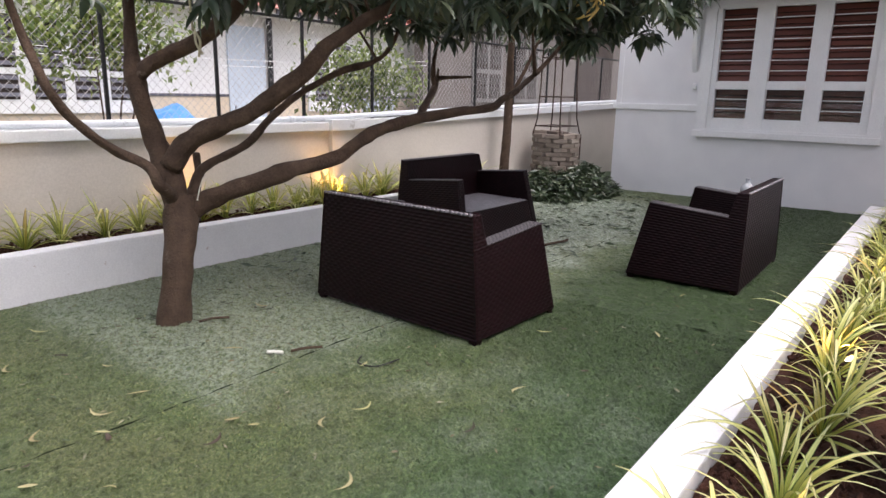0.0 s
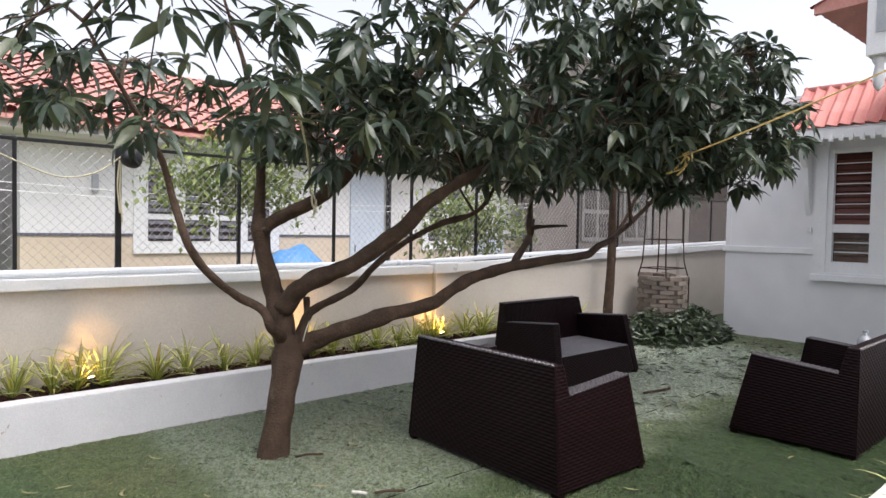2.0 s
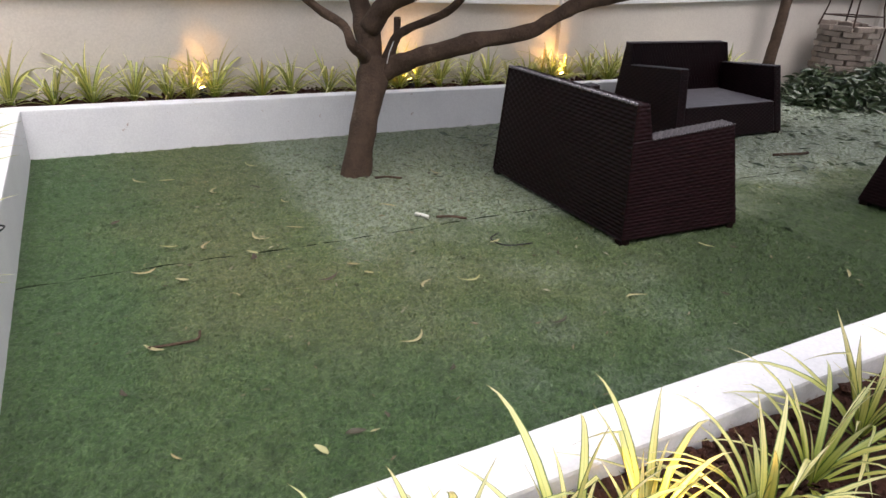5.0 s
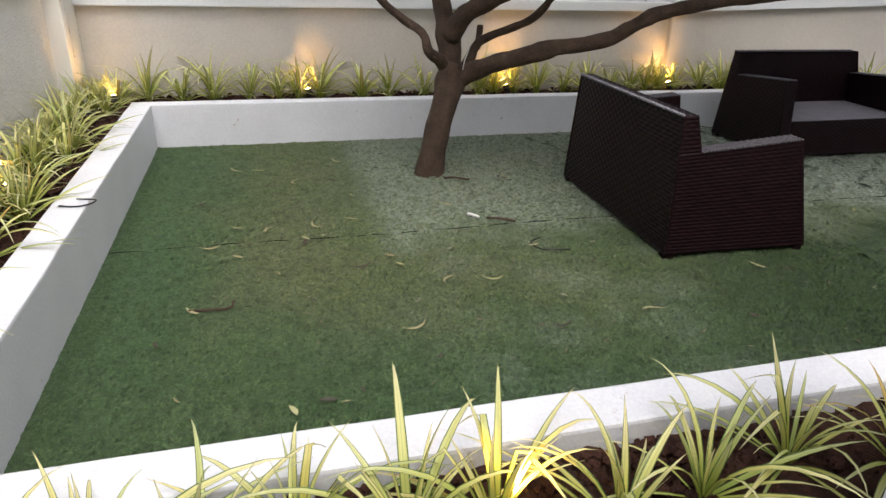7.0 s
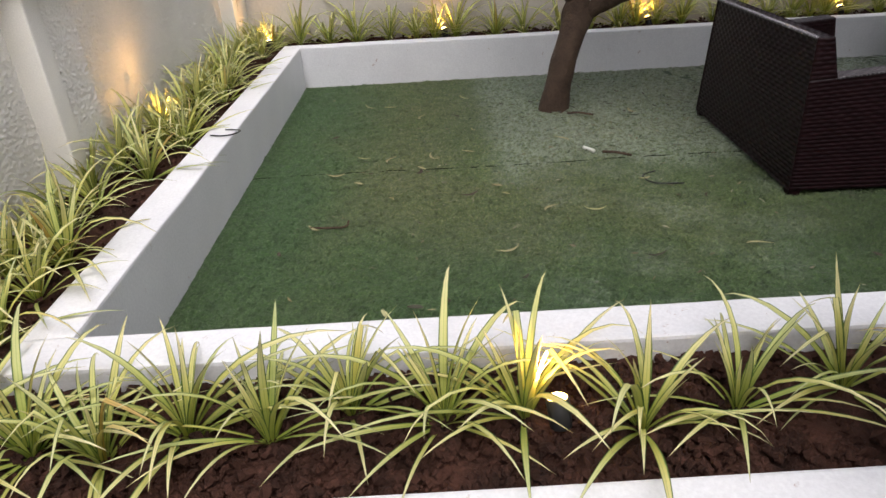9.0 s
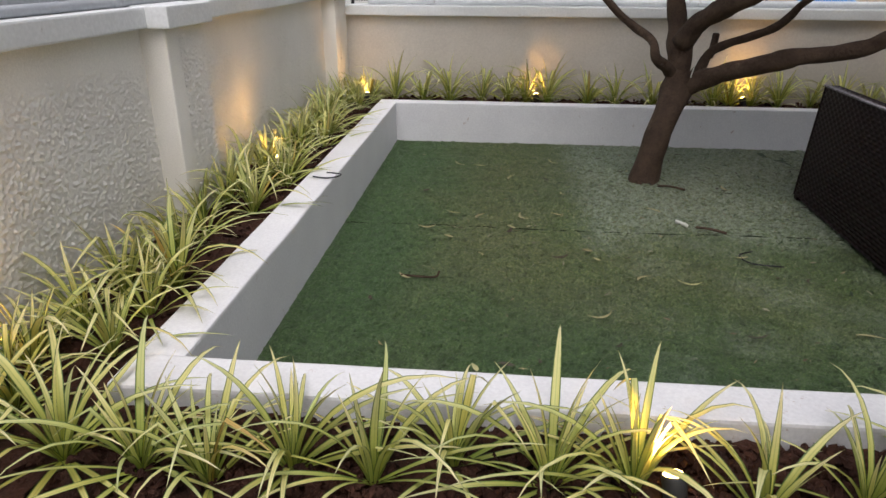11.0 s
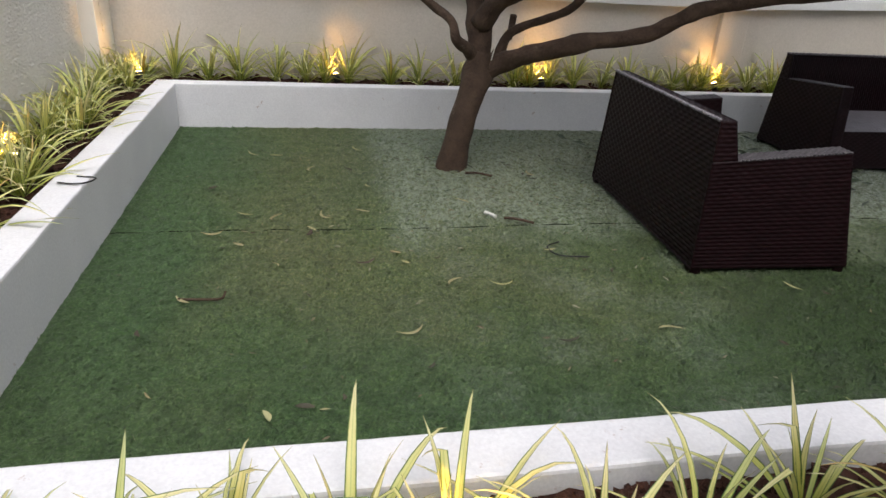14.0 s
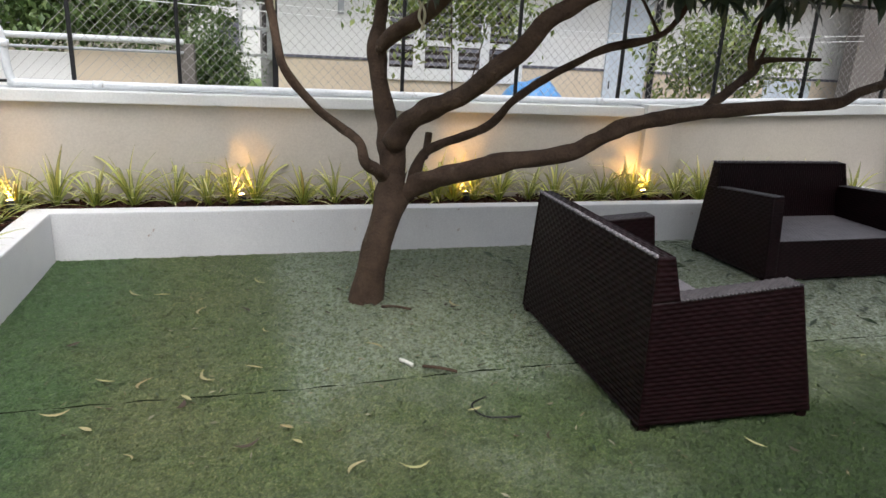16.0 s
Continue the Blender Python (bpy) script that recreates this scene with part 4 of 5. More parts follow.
    for a in (15.2, 17.3):
        w = part("window", box((a, gy - 0.06, 1.3), (a + 1.5, gy - 0.002, 3.6), 0.01), WINDOW_GREY, g, "grey window frame")
        for b in (a + 0.12, a + 0.82):
            for z0, z1 in ((1.42, 2.1), (2.22, 3.45)):
                part("window_pane", box((b, gy - 0.07, z0), (b + 0.56, gy - 0.062, z1)), DARK_ROOM, w)
                for k in range(4):
                    part("lattice_bar", rod((b + 0.14 * k, gy - 0.08, z0), (b + 0.14 * k + 0.14, gy - 0.08, z1), 0.012, 4), WINDOW_GREY, w)
                    part("lattice_bar", rod((b + 0.14 * k + 0.14, gy - 0.08, z0), (b + 0.14 * k, gy - 0.08, z1), 0.012, 4), WINDOW_GREY, w)
    part("dark_doorway", box((21.5, gy - 0.02, 0.0), (24.5, gy - 0.002, 5.0)), DARK_ROOM, g, "deep brown shaded doorway")


neighbour_house()


def shrub(name, label, centre, size, count, material, leaf, width, stems=5):
    s = thing(name, label, "shrub")
    cx, cy, cz = centre
    rows = []
    for k in range(stems):
        a = rnd.uniform(0, 6.28)
        tip = (cx + math.cos(a) * size[0] * 0.6, cy + math.sin(a) * size[1] * 0.6, cz + rnd.uniform(-0.2, 0.7) * size[2])
        bm = tube([(cx + math.cos(a) * 0.05, cy + math.sin(a) * 0.05, -0.05, 0.016), ((cx + tip[0]) / 2, (cy + tip[1]) / 2, (cz - size[2]) * 0.75, 0.012), (*tip, 0.005)], 6, 0.2)
        part("stem", bm, BARK, s)
    clumps = [(rng.normal(0, 0.45, 3) * size + np.array(centre)) for _ in range(max(8, count // 28))]
    for c in clumps:
        for _ in range(28):
            p = c + rng.normal(0, 0.13, 3) * (0.6 + 0.5 * max(size))
            rows.append((*p, rng.uniform(0, 6.28), rng.normal(-0.3, 0.6), rng.normal(0, 0.5), rng.uniform(0.6, 1.25)))
    tagged(part("leaves", many_leaves("leaves", rows, material, leaf, width, 0.25, 2), material, s), kind="stuff")
    return s


shrub("citrus_shrub", "light green shrub before the neighbour's window", (4.15, 8.2, 2.25), (1.35, 0.5, 0.55), 2300, PALE_LEAF, 0.125, 0.062, 4)
shrub("citrus_shrub", "light green shrub behind the chain-link fence", (6.6, 5.85, 1.68), (0.95, 0.3, 0.45), 2600, PALE_LEAF, 0.1, 0.05)
shrub("garden_bush", "grey-green bush beside the neighbour's path", (0.72, 12.2, 1.15), (0.5, 0.6, 0.75), 4200, FAR_LEAF, 0.13, 0.035)
shrub("garden_bush", "low grey-green bush beside the neighbour's path", (0.95, 15.8, 0.8), (0.7, 0.8, 0.5), 1500, FAR_LEAF, 0.12, 0.04)
for k, (x, y, z) in enumerate([(-4.2, 13.2, 2.3), (-1.7, 12.9, 2.25), (-6.8, 14.0, 2.5), (-0.3, 15.0, 2.5), (-3.0, 16.5, 3.0)]):
    shrub("garden_tree", "bright green leafy tree over the garden wall", (x, y, z), (1.4, 0.9, 1.0), 5200, FAR_LEAF, 0.17, 0.085, 7)
lone("neighbour_path_grass", box((0.5, 8.5, -0.05), (2.0, 30.0, 0.02)), FAR_GRASS, "strip of sunlit grass", "grass", kind="structure")
gw = thing("garden_wall", "weathered pale garden wall with broken coping", "wall")
for i in range(6):
    part("wall_section", box((-9 + i * 1.55, 11.0, -0.05), (-9 + (i + 1) * 1.55 - 0.01, 11.2, 1.28 + 0.05 * (i % 2)), 0.01), NEIGH_BEIGE if i % 2 else NEIGH_WHITE, gw)
part("gate_post", box((0.31, 10.9, -0.05), (0.55, 11.25, 1.5), 0.02), TAUPE_WALL, gw)
part("rail", rod((-9, 10.9, 1.5), (0.4, 10.9, 1.52), 0.05, 10), PIPE_WHITE, gw, "white pipe along the wall top", True)
part("rail", rod((-9, 10.85, 1.33), (0.4, 10.85, 1.36), 0.025, 8), PIPE_GREY, gw, "thin grey pipe", True)
fb = thing("far_building", "pale distant building at the end of the path", "building")
part("wall", box((-1.0, 30.0, -0.05), (5.0, 31.0, 6.0)), NEIGH_WHITE, fb)
part("balcony_rail", box((-1.0, 29.8, 3.3), (5.0, 29.95, 3.6)), SLAT_DARK, fb)
for x in (0.2, 2.3):
    part("window", box((x, 29.95, 1.2), (x + 0.9, 29.998, 2.5)), SLAT_DARK, fb)
bs = bmesh.new()
bmesh.ops.create_grid(bs, x_segments=18, y_segments=14, size=0.5)
for v in bs.verts:
    v.co = Vector((v.co.x * 1.3, v.co.y * 0.9, 0.62 * max(0, 1 - (v.co.x ** 2 + v.co.y ** 2) * 2.6) + 0.12 * noise.noise(v.co * 4) + 0.6)) + Vector((6.2, 10.2, 0.0))
sheet = lone("tarpaulin", bs, BLUE_SHEET, "crumpled blue plastic sheet heaped by the neighbour's wall", "tarpaulin", smooth=True)
sol = sheet.modifiers.new("thick", "SOLIDIFY")
sol.thickness = 0.01
lone("rubble_heap", prism([(6.4, 0.0 - 0.06), (7.8, -0.06), (7.5, 0.34), (6.7, 0.36)], 9.8, 10.6, "y", 0.05), NEIGH_BEIGE, "pale heap under the blue sheet", "heap")


# ---------- the mango tree ----------
def mango_tree():
    t = thing("mango_tree", "leaning mango tree with spreading limbs over the lawn", "tree")
    trunk = [(2.075, 3.24, -0.03, 0.128), (2.08, 3.245, 0.06, 0.108), (2.13, 3.26, 0.3, 0.096), (2.19, 3.31, 0.5, 0.1), (2.25, 3.38, 0.66, 0.113), (2.29, 3.43, 0.78, 0.095)]
    limbs = {
        "limb_right": [(2.26, 3.39, 0.66, 0.07), (2.42, 3.33, 0.755, 0.075), (2.6, 3.19, 0.85, 0.066), (2.87, 3.05, 0.945, 0.068), (2.95, 3.03, 0.965, 0.06), (3.27, 2.98, 1.02, 0.059), (3.43, 2.95, 1.1, 0.056), (3.58, 2.92, 1.18, 0.054), (3.82, 2.92, 1.245, 0.05), (4.16, 2.91, 1.3, 0.051), (4.62, 2.85, 1.35, 0.042), (5.09, 2.8, 1.39, 0.042), (5.29, 2.8, 1.47, 0.036), (5.5, 2.8, 1.537, 0.034), (5.82, 2.9, 1.62, 0.03), (6.18, 2.9, 1.8, 0.027), (6.5, 2.7, 2.2, 0.02), (6.9, 2.5, 2.6, 0.012)],
        "limb_middle": [(2.27, 3.5, 0.98, 0.06), (2.36, 3.42, 1.15, 0.076), (2.48, 3.25, 1.26, 0.07), (2.61, 3.08, 1.345, 0.066), (2.72, 2.9, 1.49, 0.063), (2.82, 2.77, 1.61, 0.062), (2.93, 2.67, 1.78, 0.056), (3.12, 2.64, 1.9, 0.05), (3.5, 2.6, 2.1, 0.044), (4.2, 2.4, 2.5, 0.03), (5.0, 2.1, 2.9, 0.016)],
        "limb_upright": [(2.28, 3.43, 0.72, 0.09), (2.28, 3.52, 0.92, 0.08), (2.26, 3.63, 1.14, 0.07), (2.21, 3.68, 1.4, 0.064), (2.2, 3.73, 1.6, 0.064), (2.24, 3.82, 1.82, 0.05), (2.29, 3.92, 2.2, 0.04), (2.2, 3.98, 2.8, 0.024), (2.0, 4.0, 3.4, 0.01)],
        "limb_upper": [(2.2, 3.72, 1.58, 0.05), (2.29, 3.5, 1.7, 0.054), (2.42, 3.33, 1.8, 0.052), (2.55, 3.1, 1.99, 0.05), (2.66, 2.9, 2.34, 0.042), (2.9, 2.75, 2.7, 0.034), (3.2, 2.7, 3.1, 0.02), (3.5, 2.6, 3.5, 0.01)],
        "limb_left": [(2.26, 3.4, 0.72, 0.045), (2.18, 3.36, 0.82, 0.047), (2.06, 3.28, 0.91, 0.045), (2.035, 3.35, 1.02, 0.034), (1.93, 3.48, 1.1, 0.033), (1.78, 3.52, 1.22, 0.031), (1.66, 3.54, 1.35, 0.031), (1.58, 3.53, 1.47, 0.031), (1.55, 3.6, 1.62, 0.029), (1.51, 3.68, 1.85, 0.026), (1.42, 3.64, 2.08, 0.022), (1.2, 3.55, 2.4, 0.018), (0.9, 3.4, 2.8, 0.01)],
        "limb_small": [(2.32, 3.43, 0.72, 0.04), (2.42, 3.48, 0.8, 0.042), (2.5, 3.52, 0.93, 0.04), (2.62, 3.55, 0.99, 0.034), (2.93, 3.58, 1.095, 0.033), (3.03, 3.54, 1.19, 0.031), (3.08, 3.47, 1.29, 0.03), (3.29, 3.43, 1.45, 0.03), (3.46, 3.36, 1.56, 0.028), (3.63, 3.22, 1.67, 0.026), (3.93, 3.2, 1.745, 0.024), (4.03, 3.1, 1.87, 0.02), (4.15, 3.0, 2.2, 0.012)],
        "stump": [(2.5, 3.53, 0.9, 0.032), (2.54, 3.6, 0.98, 0.031), (2.56, 3.64, 1.05, 0.026)],
        "limb_fork": [(4.18, 2.92, 1.32, 0.03), (4.45, 3.05, 1.43, 0.034), (4.75, 3.2, 1.57, 0.033), (4.85, 3.25, 1.64, 0.026), (5.05, 3.22, 1.66, 0.018), (5.28, 3.17, 1.67, 0.013)],
        "limb_fork_up": [(4.72, 3.18, 1.55, 0.025), (4.72, 3.2, 1.75, 0.023), (4.8, 3.2, 2.1, 0.018), (4.9, 3.2, 2.6, 0.012)],
        "spur": [(4.84, 3.25, 1.63, 0.018), (4.86, 3.25, 1.73, 0.012)],
        "limb_tail": [(5.95, 2.85, 1.7, 0.024), (5.98, 2.9, 1.95, 0.018), (6.0, 2.95, 2.4, 0.01)],
    }
    part("trunk", tube(smooth_line(trunk, 5), 18, 0.16), BARK, t, smooth=True)
    skeleton = []
    for name, pts in limbs.items():
        line = smooth_line(pts, 5)
        line = [np.array([*p[:3], p[3] * 0.9 * (1 + 0.16 * max(0.0, noise.noise(Vector((p[0] * 5, p[1] * 5, p[2] * 5))) - 0.15) * 3)]) for p in line]
        part(name, tube(line, 14 if pts[0][3] > 0.04 else 9, 0.3), BARK, t, smooth=True)
        skeleton += [p[:3] for p in line if p[2] > 1.75]
    skeleton = np.array(skeleton)

    # tips: where the leaf rosettes hang
    zones = [((4.1, 2.75, 2.95), (2.2, 1.5, 0.95), 540), ((1.6, 3.1, 2.75), (1.7, 1.4, 0.8), 125), ((5.95, 2.3, 2.75), (1.3, 1.15, 0.85), 350), ((3.0, 3.3, 2.5), (1.3, 0.9, 0.45), 80)]
    tips = []
    for c, r, n in zones:
        k = 0
        while k < n:
            u = rng.normal(0, 1, 3)
            u /= np.linalg.norm(u)
            p = np.array(c) + u * np.array(r) * rng.uniform(0.35, 1.0) ** 0.5
            gap = noise.noise(Vector(p) * 1.1)
            floor = (2.06 if p[0] > 2.2 else 1.97) + 0.3 * noise.noise(Vector((p[0] * 1.5, p[1] * 1.5, 4.0)))
            if p[2] < floor or gap < -0.1 or p[1] > 4.95 or (p[0] < 3.3 and rng.uniform() < 0.3) or (p[2] > 2.9 and rng.uniform() < (0.85 if p[0] < 3.6 else 0.4)):
                continue
            tips.append(p)
            k += 1
    tips = np.array(tips)
    # main twigs gather the tips in bunches
    bm = bmesh.new()
    order = rng.permutation(len(tips))
    hubs = tips[order[:110]]
    hubs = hubs * 0.75 + 0.25 * np.array([skeleton[np.argmin(((skeleton - h) ** 2).sum(1))] for h in hubs])
    for h in hubs:
        s = skeleton[np.argmin(((skeleton - h) ** 2).sum(1))]
        mid = (s + h) / 2 + np.array([0, 0, 0.08])
        tube(smooth_line([(*s, 0.013), (*mid, 0.01), (*h, 0.007)], 3), 5, 0.0, bm, False)
    for p in tips:
        h = hubs[np.argmin(((hubs - p) ** 2).sum(1))]
        tube([(*h, 0.006), (*((h + p) / 2 + np.array([0, 0, 0.03])), 0.005), (*p, 0.003)], 3, 0.0, bm, False)
    tw = part("twig_mass", bm, BARK, t)
    tagged(tw, kind="stuff")
    rows = []
    for p in tips:
        n = rng.integers(8, 14)
        a0 = rng.uniform(0, 6.28)
        for i in range(n):
            a = a0 + i * 2.4 + rng.normal(0, 0.2)
            pitch = rng.normal(-0.28, 0.42)
            back = rng.uniform(0, 0.07)
            rows.append((p[0] + math.cos(a) * 0.012, p[1] + math.sin(a) * 0.012, p[2] - back, a, pitch, rng.normal(0, 0.35), rng.uniform(0.62, 1.2)))
    c = part("crown", many_leaves("crown", rows, MANGO_LEAF, 0.205, 0.058, 0.34, 4), MANGO_LEAF, t, "long drooping dark green leaves")
    tagged(c, kind="stuff")
    # pale grass caught round the fork
    part("dry_stalk", tube([(2.32, 3.28, 0.78, 0.004), (2.33, 3.26, 0.86, 0.004), (2.36, 3.26, 0.93, 0.003)], 5), STICK_PALE, t)


mango_tree()


def thin_tree():
    t = thing("young_tree", "thin young tree trunk rising beside the compound wall", "tree")
    part("trunk", tube(smooth_line([(8.42, 4.72, -0.05, 0.085), (8.43, 4.74, 0.4, 0.075), (8.5, 4.76, 0.9, 0.07), (8.55, 4.78, 1.4, 0.068), (8.5, 4.75, 2.0, 0.055), (8.45, 4.7, 2.8, 0.03)], 5), 10, 0.15), BARK, t, smooth=True)
    part("limb", tube(smooth_line([(8.53, 4.77, 1.45, 0.035), (8.7, 4.6, 1.9, 0.028), (8.85, 4.4, 2.5, 0.015)], 4), 7, 0.15), BARK, t, smooth=True)
    rows = []
    for _ in range(90):
        p = np.array([8.3, 4.3, 2.75]) + rng.normal(0, 1, 3) * np.array([0.75, 0.6, 0.35])
        for i in range(10):
            rows.append((*(p + rng.normal(0, 0.03, 3)), i * 2.4 + rng.normal(0, 0.2), rng.normal(-0.3, 0.4), rng.normal(0, 0.3), rng.uniform(0.6, 1.1)))
    tagged(part("crown", many_leaves("crown", rows, MANGO_LEAF, 0.18, 0.045, 0.3, 3), MANGO_LEAF, t), kind="stuff")


thin_tree()


# ---------- wicker seats ----------
def woven_faces(quads, material=WICKER, row=0.0175, stake=0.032, amp=0.008):
    """Quads (four corners, counter-clockwise from outside) turned into woven relief, one mesh."""
    verts, faces = [], []
    for q in quads:
        a, b, c, d = [np.array(p, float) for p in q]
        w, h = max(np.linalg.norm(b - a), np.linalg.norm(c - d)), max(np.linalg.norm(d - a), np.linalg.norm(c - b))
        nu, nv = max(2, int(w / (stake / 3))), max(2, int(h / (row / 4)))
        u, v = np.meshgrid(np.linspace(0, 1, nu + 1), np.linspace(0, 1, nv + 1), indexing="ij")
        P = (a * ((1 - u) * (1 - v))[..., None] + b * (u * (1 - v))[..., None] + c * (u * v)[..., None] + d * ((1 - u) * v)[..., None])
        nrm = np.cross(b - a, d - a)
        nrm /= np.linalg.norm(nrm)
        k = np.floor(v * h / row)
        across = np.abs(np.sin(np.pi * (v * h / row)))
        over = 0.5 + 0.5 * np.cos(np.pi * u * w / stake + np.pi * k)
        hgt = amp * (across ** 0.7) * (0.52 + 0.48 * over)
        fade = np.minimum(np.minimum(u, 1 - u) * w, np.minimum(v, 1 - v) * h) / 0.008
        P = P + nrm * (hgt * np.clip(fade, 0, 1))[..., None]
        base = len(verts)
        verts += P.reshape(-1, 3).tolist()
        i, j = np.meshgrid(np.arange(nu), np.arange(nv), indexing="ij")
        f = np.stack([i * (nv + 1) + j, (i + 1) * (nv + 1) + j, (i + 1) * (nv + 1) + j + 1, i * (nv + 1) + j + 1], -1).reshape(-1, 4) + base
        faces += f.tolist()
    return raw("woven_panel", verts, faces, material, True)


def braid(a, b, r=0.0145, pitch=0.036):
    """A plaited edge from a to b: a row of slanting beads."""
    bm = bmesh.new()
    a, b = Vector(a), Vector(b)
    n = max(2, int((b - a).length / pitch))
    d = (b - a).normalized()
    rot = d.to_track_quat("X", "Z").to_matrix().to_4x4()
    for i in range(n):
        p = a + (b - a) * (i + 0.5) / n
        bmesh.ops.create_icosphere(bm, subdivisions=1, radius=1.0, matrix=Matrix.Translation(p) @ rot @ pose(0, 0, 0, 0, 0, 35 if i % 2 else -20) @ Matrix.Diagonal((pitch * 0.62, r, r * 0.8, 1)))
    return bm


def loveseat():
    s = thing("loveseat", "dark brown woven wicker loveseat with flared sides on the turf", "sofa", "wicker loveseats on the lawn")
    W, T, z0 = 0.745, 0.672, 0.035     # half widths at the base and at the top of the back
    HB, HA0, HA1 = 0.805, 0.60, 0.66   # heights: back, arm at the back, arm at the front

    def half(z):
        return W + (T - W) * z / HB

    def front(z):
        return 0.915 - 0.165 * z / HB
    yb = 0.02   # lean of the back
    # back: outer face, top, inner face
    tb = 0.085
    back = woven_faces([
        [(W, 0, z0), (-W, 0, z0), (-T, yb, HB), (T, yb, HB)],
        [(T, yb, HB), (-T, yb, HB), (-T, yb + tb, HB), (T, yb + tb, HB)],
        [(-T, yb + tb, HB), (-half(0.33), yb + tb + 0.06, 0.33), (half(0.33), yb + tb + 0.06, 0.33), (T, yb + tb, HB)],
    ], WICKER, 0.023, 0.036, 0.0095)
    part("backrest", back, WICKER, s)
    # lighter beads paint the glint along the top edge
    part("back_edge", braid((-T, yb, HB), (T, yb, HB)), SHEEN_SEAT, s, "plaited top edge, grey for its glint", True)
    ta = 0.10
    for sg in (1, -1):
        def q(*pts):
            pts = [(p[0] * sg, p[1], p[2]) for p in pts]
            return pts if sg > 0 else pts[::-1]
        o0, o1, o2 = half(HA0), half(HA1), half(0)
        arm = woven_faces([
            # outer side below the arm, then the wing beside the back
            q((W, 0.0, z0), (W, 0.915, z0), (o1, front(HA1), HA1), (o0, 0.013, HA0)),
            q((o0, 0.013, HA0), (o0, 0.15, HA0 + 0.008), (T, yb + tb, HB), (T, yb, HB)),
            # inner side
            q((o0 - ta, 0.15, HA0 + 0.008), (o1 - ta, front(HA1), HA1), (half(0.3) - ta, front(0.3), 0.3), (half(0.3) - ta, 0.15, 0.3)),
            # front
            q((W, 0.915, z0), (W - ta, 0.915, z0), (o1 - ta, front(HA1), HA1), (o1, front(HA1), HA1)),
        ], WICKER, 0.023, 0.036, 0.007)
        part("armrest", arm, WICKER, s)
        # arm top and its edge in paler wicker, a painted sheen from above
        top = woven_faces([q((o0, 0.15, HA0 + 0.008), (o1, front(HA1), HA1), (o1 - ta, front(HA1), HA1), (o0 - ta, 0.15, HA0 + 0.008))], SHEEN_WEAVE, 0.0165, 0.02, 0.009)
        part("arm_top", top, SHEEN_WEAVE, s, "woven arm top, sheen painted in as grey")
        part("arm_edge", braid((sg * o0, 0.15, HA0 + 0.008), (sg * o1, front(HA1), HA1), 0.009, 0.02), SHEEN_WEAVE, s, "plaited dark arm edge", True)
    i0 = W - ta
    # the seat's grey paints the sky reflected in the dark weave
    part("seat", woven_faces([[(-half(0.335) + ta, 0.14, 0.335), (-half(0.335) + ta, front(0.335) , 0.325), (half(0.335) - ta, front(0.335), 0.325), (half(0.335) - ta, 0.14, 0.335)][::-1]], SHEEN_SEAT), SHEEN_SEAT, s, "flat woven seat, grey for reflected sky")
    part("front_panel", woven_faces([[(-i0, 0.914, z0), (i0, 0.914, z0), (half(0.325) - ta, front(0.325), 0.325), (-half(0.325) + ta, front(0.325), 0.325)][::-1]]), WICKER, s)
    part("base", box((-W + 0.02, 0.02, z0 - 0.004), (W - 0.02, 0.89, z0 + 0.01)), BLACK_METAL, s)
    for x in (-W + 0.035, W - 0.035):
        for y in (0.035, 0.875):
            part("foot", box((x - 0.03, y - 0.03, -0.004), (x + 0.03, y + 0.03, z0 + 0.02), 0.006), WICKER, s)
    return s


seat = loveseat()
seat.matrix_world = pose(3.03, 2.205, 0.0, 0, 0, -92.2)
copy_thing(seat, pose(5.87, 4.02, 0.0, 0, 0, 180))
copy_thing(seat, pose(5.95, 0.52, 0.0, 0, 0, 1.0))


def jug(x, y, z):
    j = thing("plastic_jug", "milky plastic jug standing on the sofa arm", "jug")
    prof = [(0.0, 0.05), (0.01, 0.06), (0.075, 0.062), (0.1, 0.048), (0.12, 0.025), (0.13, 0.02), (0.15, 0.02)]
    part("body", tube([(x, y, z + h, r) for h, r in prof], 18), MILKY_PLASTIC, j, smooth=True)
    part("cap", rod((x, y, z + 0.15), (x, y, z + 0.168), 0.024, 14), PIPE_GREY, j)


jug(6.53, 0.83, 0.622)


# ---------- corner: brick stack, iron frame, heap of cut leaves ----------
def brick_stack(x, y):
    s = thing("brick_stack", "round stack of rough pale bricks in the corner", "brick stack")
    verts, r = [], rnd
    me = mesh_of(box((-0.11, -0.05, -0.032), (0.11, 0.05, 0.032), 0.007), "brick", BRICK)
    for c in range(13):
        n = 9
        for i in range(n):
            a = 2 * math.pi * (i + 0.5 * (c % 2)) / n + r.uniform(-0.04, 0.04)
            R = 0.315 + r.uniform(-0.018, 0.018) + (0.02 if c > 10 else 0)
            o = part("brick", me, BRICK, s)
            o.matrix_world = Matrix.Translation((x + math.cos(a) * R, y + math.sin(a) * R, 0.035 + c * 0.071)) @ pose(0, 0, 0, r.uniform(-2, 2), r.uniform(-2, 2), math.degrees(a) + 90 + r.uniform(-4, 4))
    part("fill", rod((x, y, -0.02), (x, y, 0.88), 0.27, 12), SOIL, s, "earth filling")
    for i in range(5):
        o = part("brick", me, BRICK, s)
        o.matrix_world = pose(x + r.uniform(-0.2, 0.2), y + r.uniform(-0.2, 0.2), 0.93, r.uniform(-8, 8), r.uniform(-8, 8), r.uniform(0, 180))


brick_stack(9.62, 4.52)


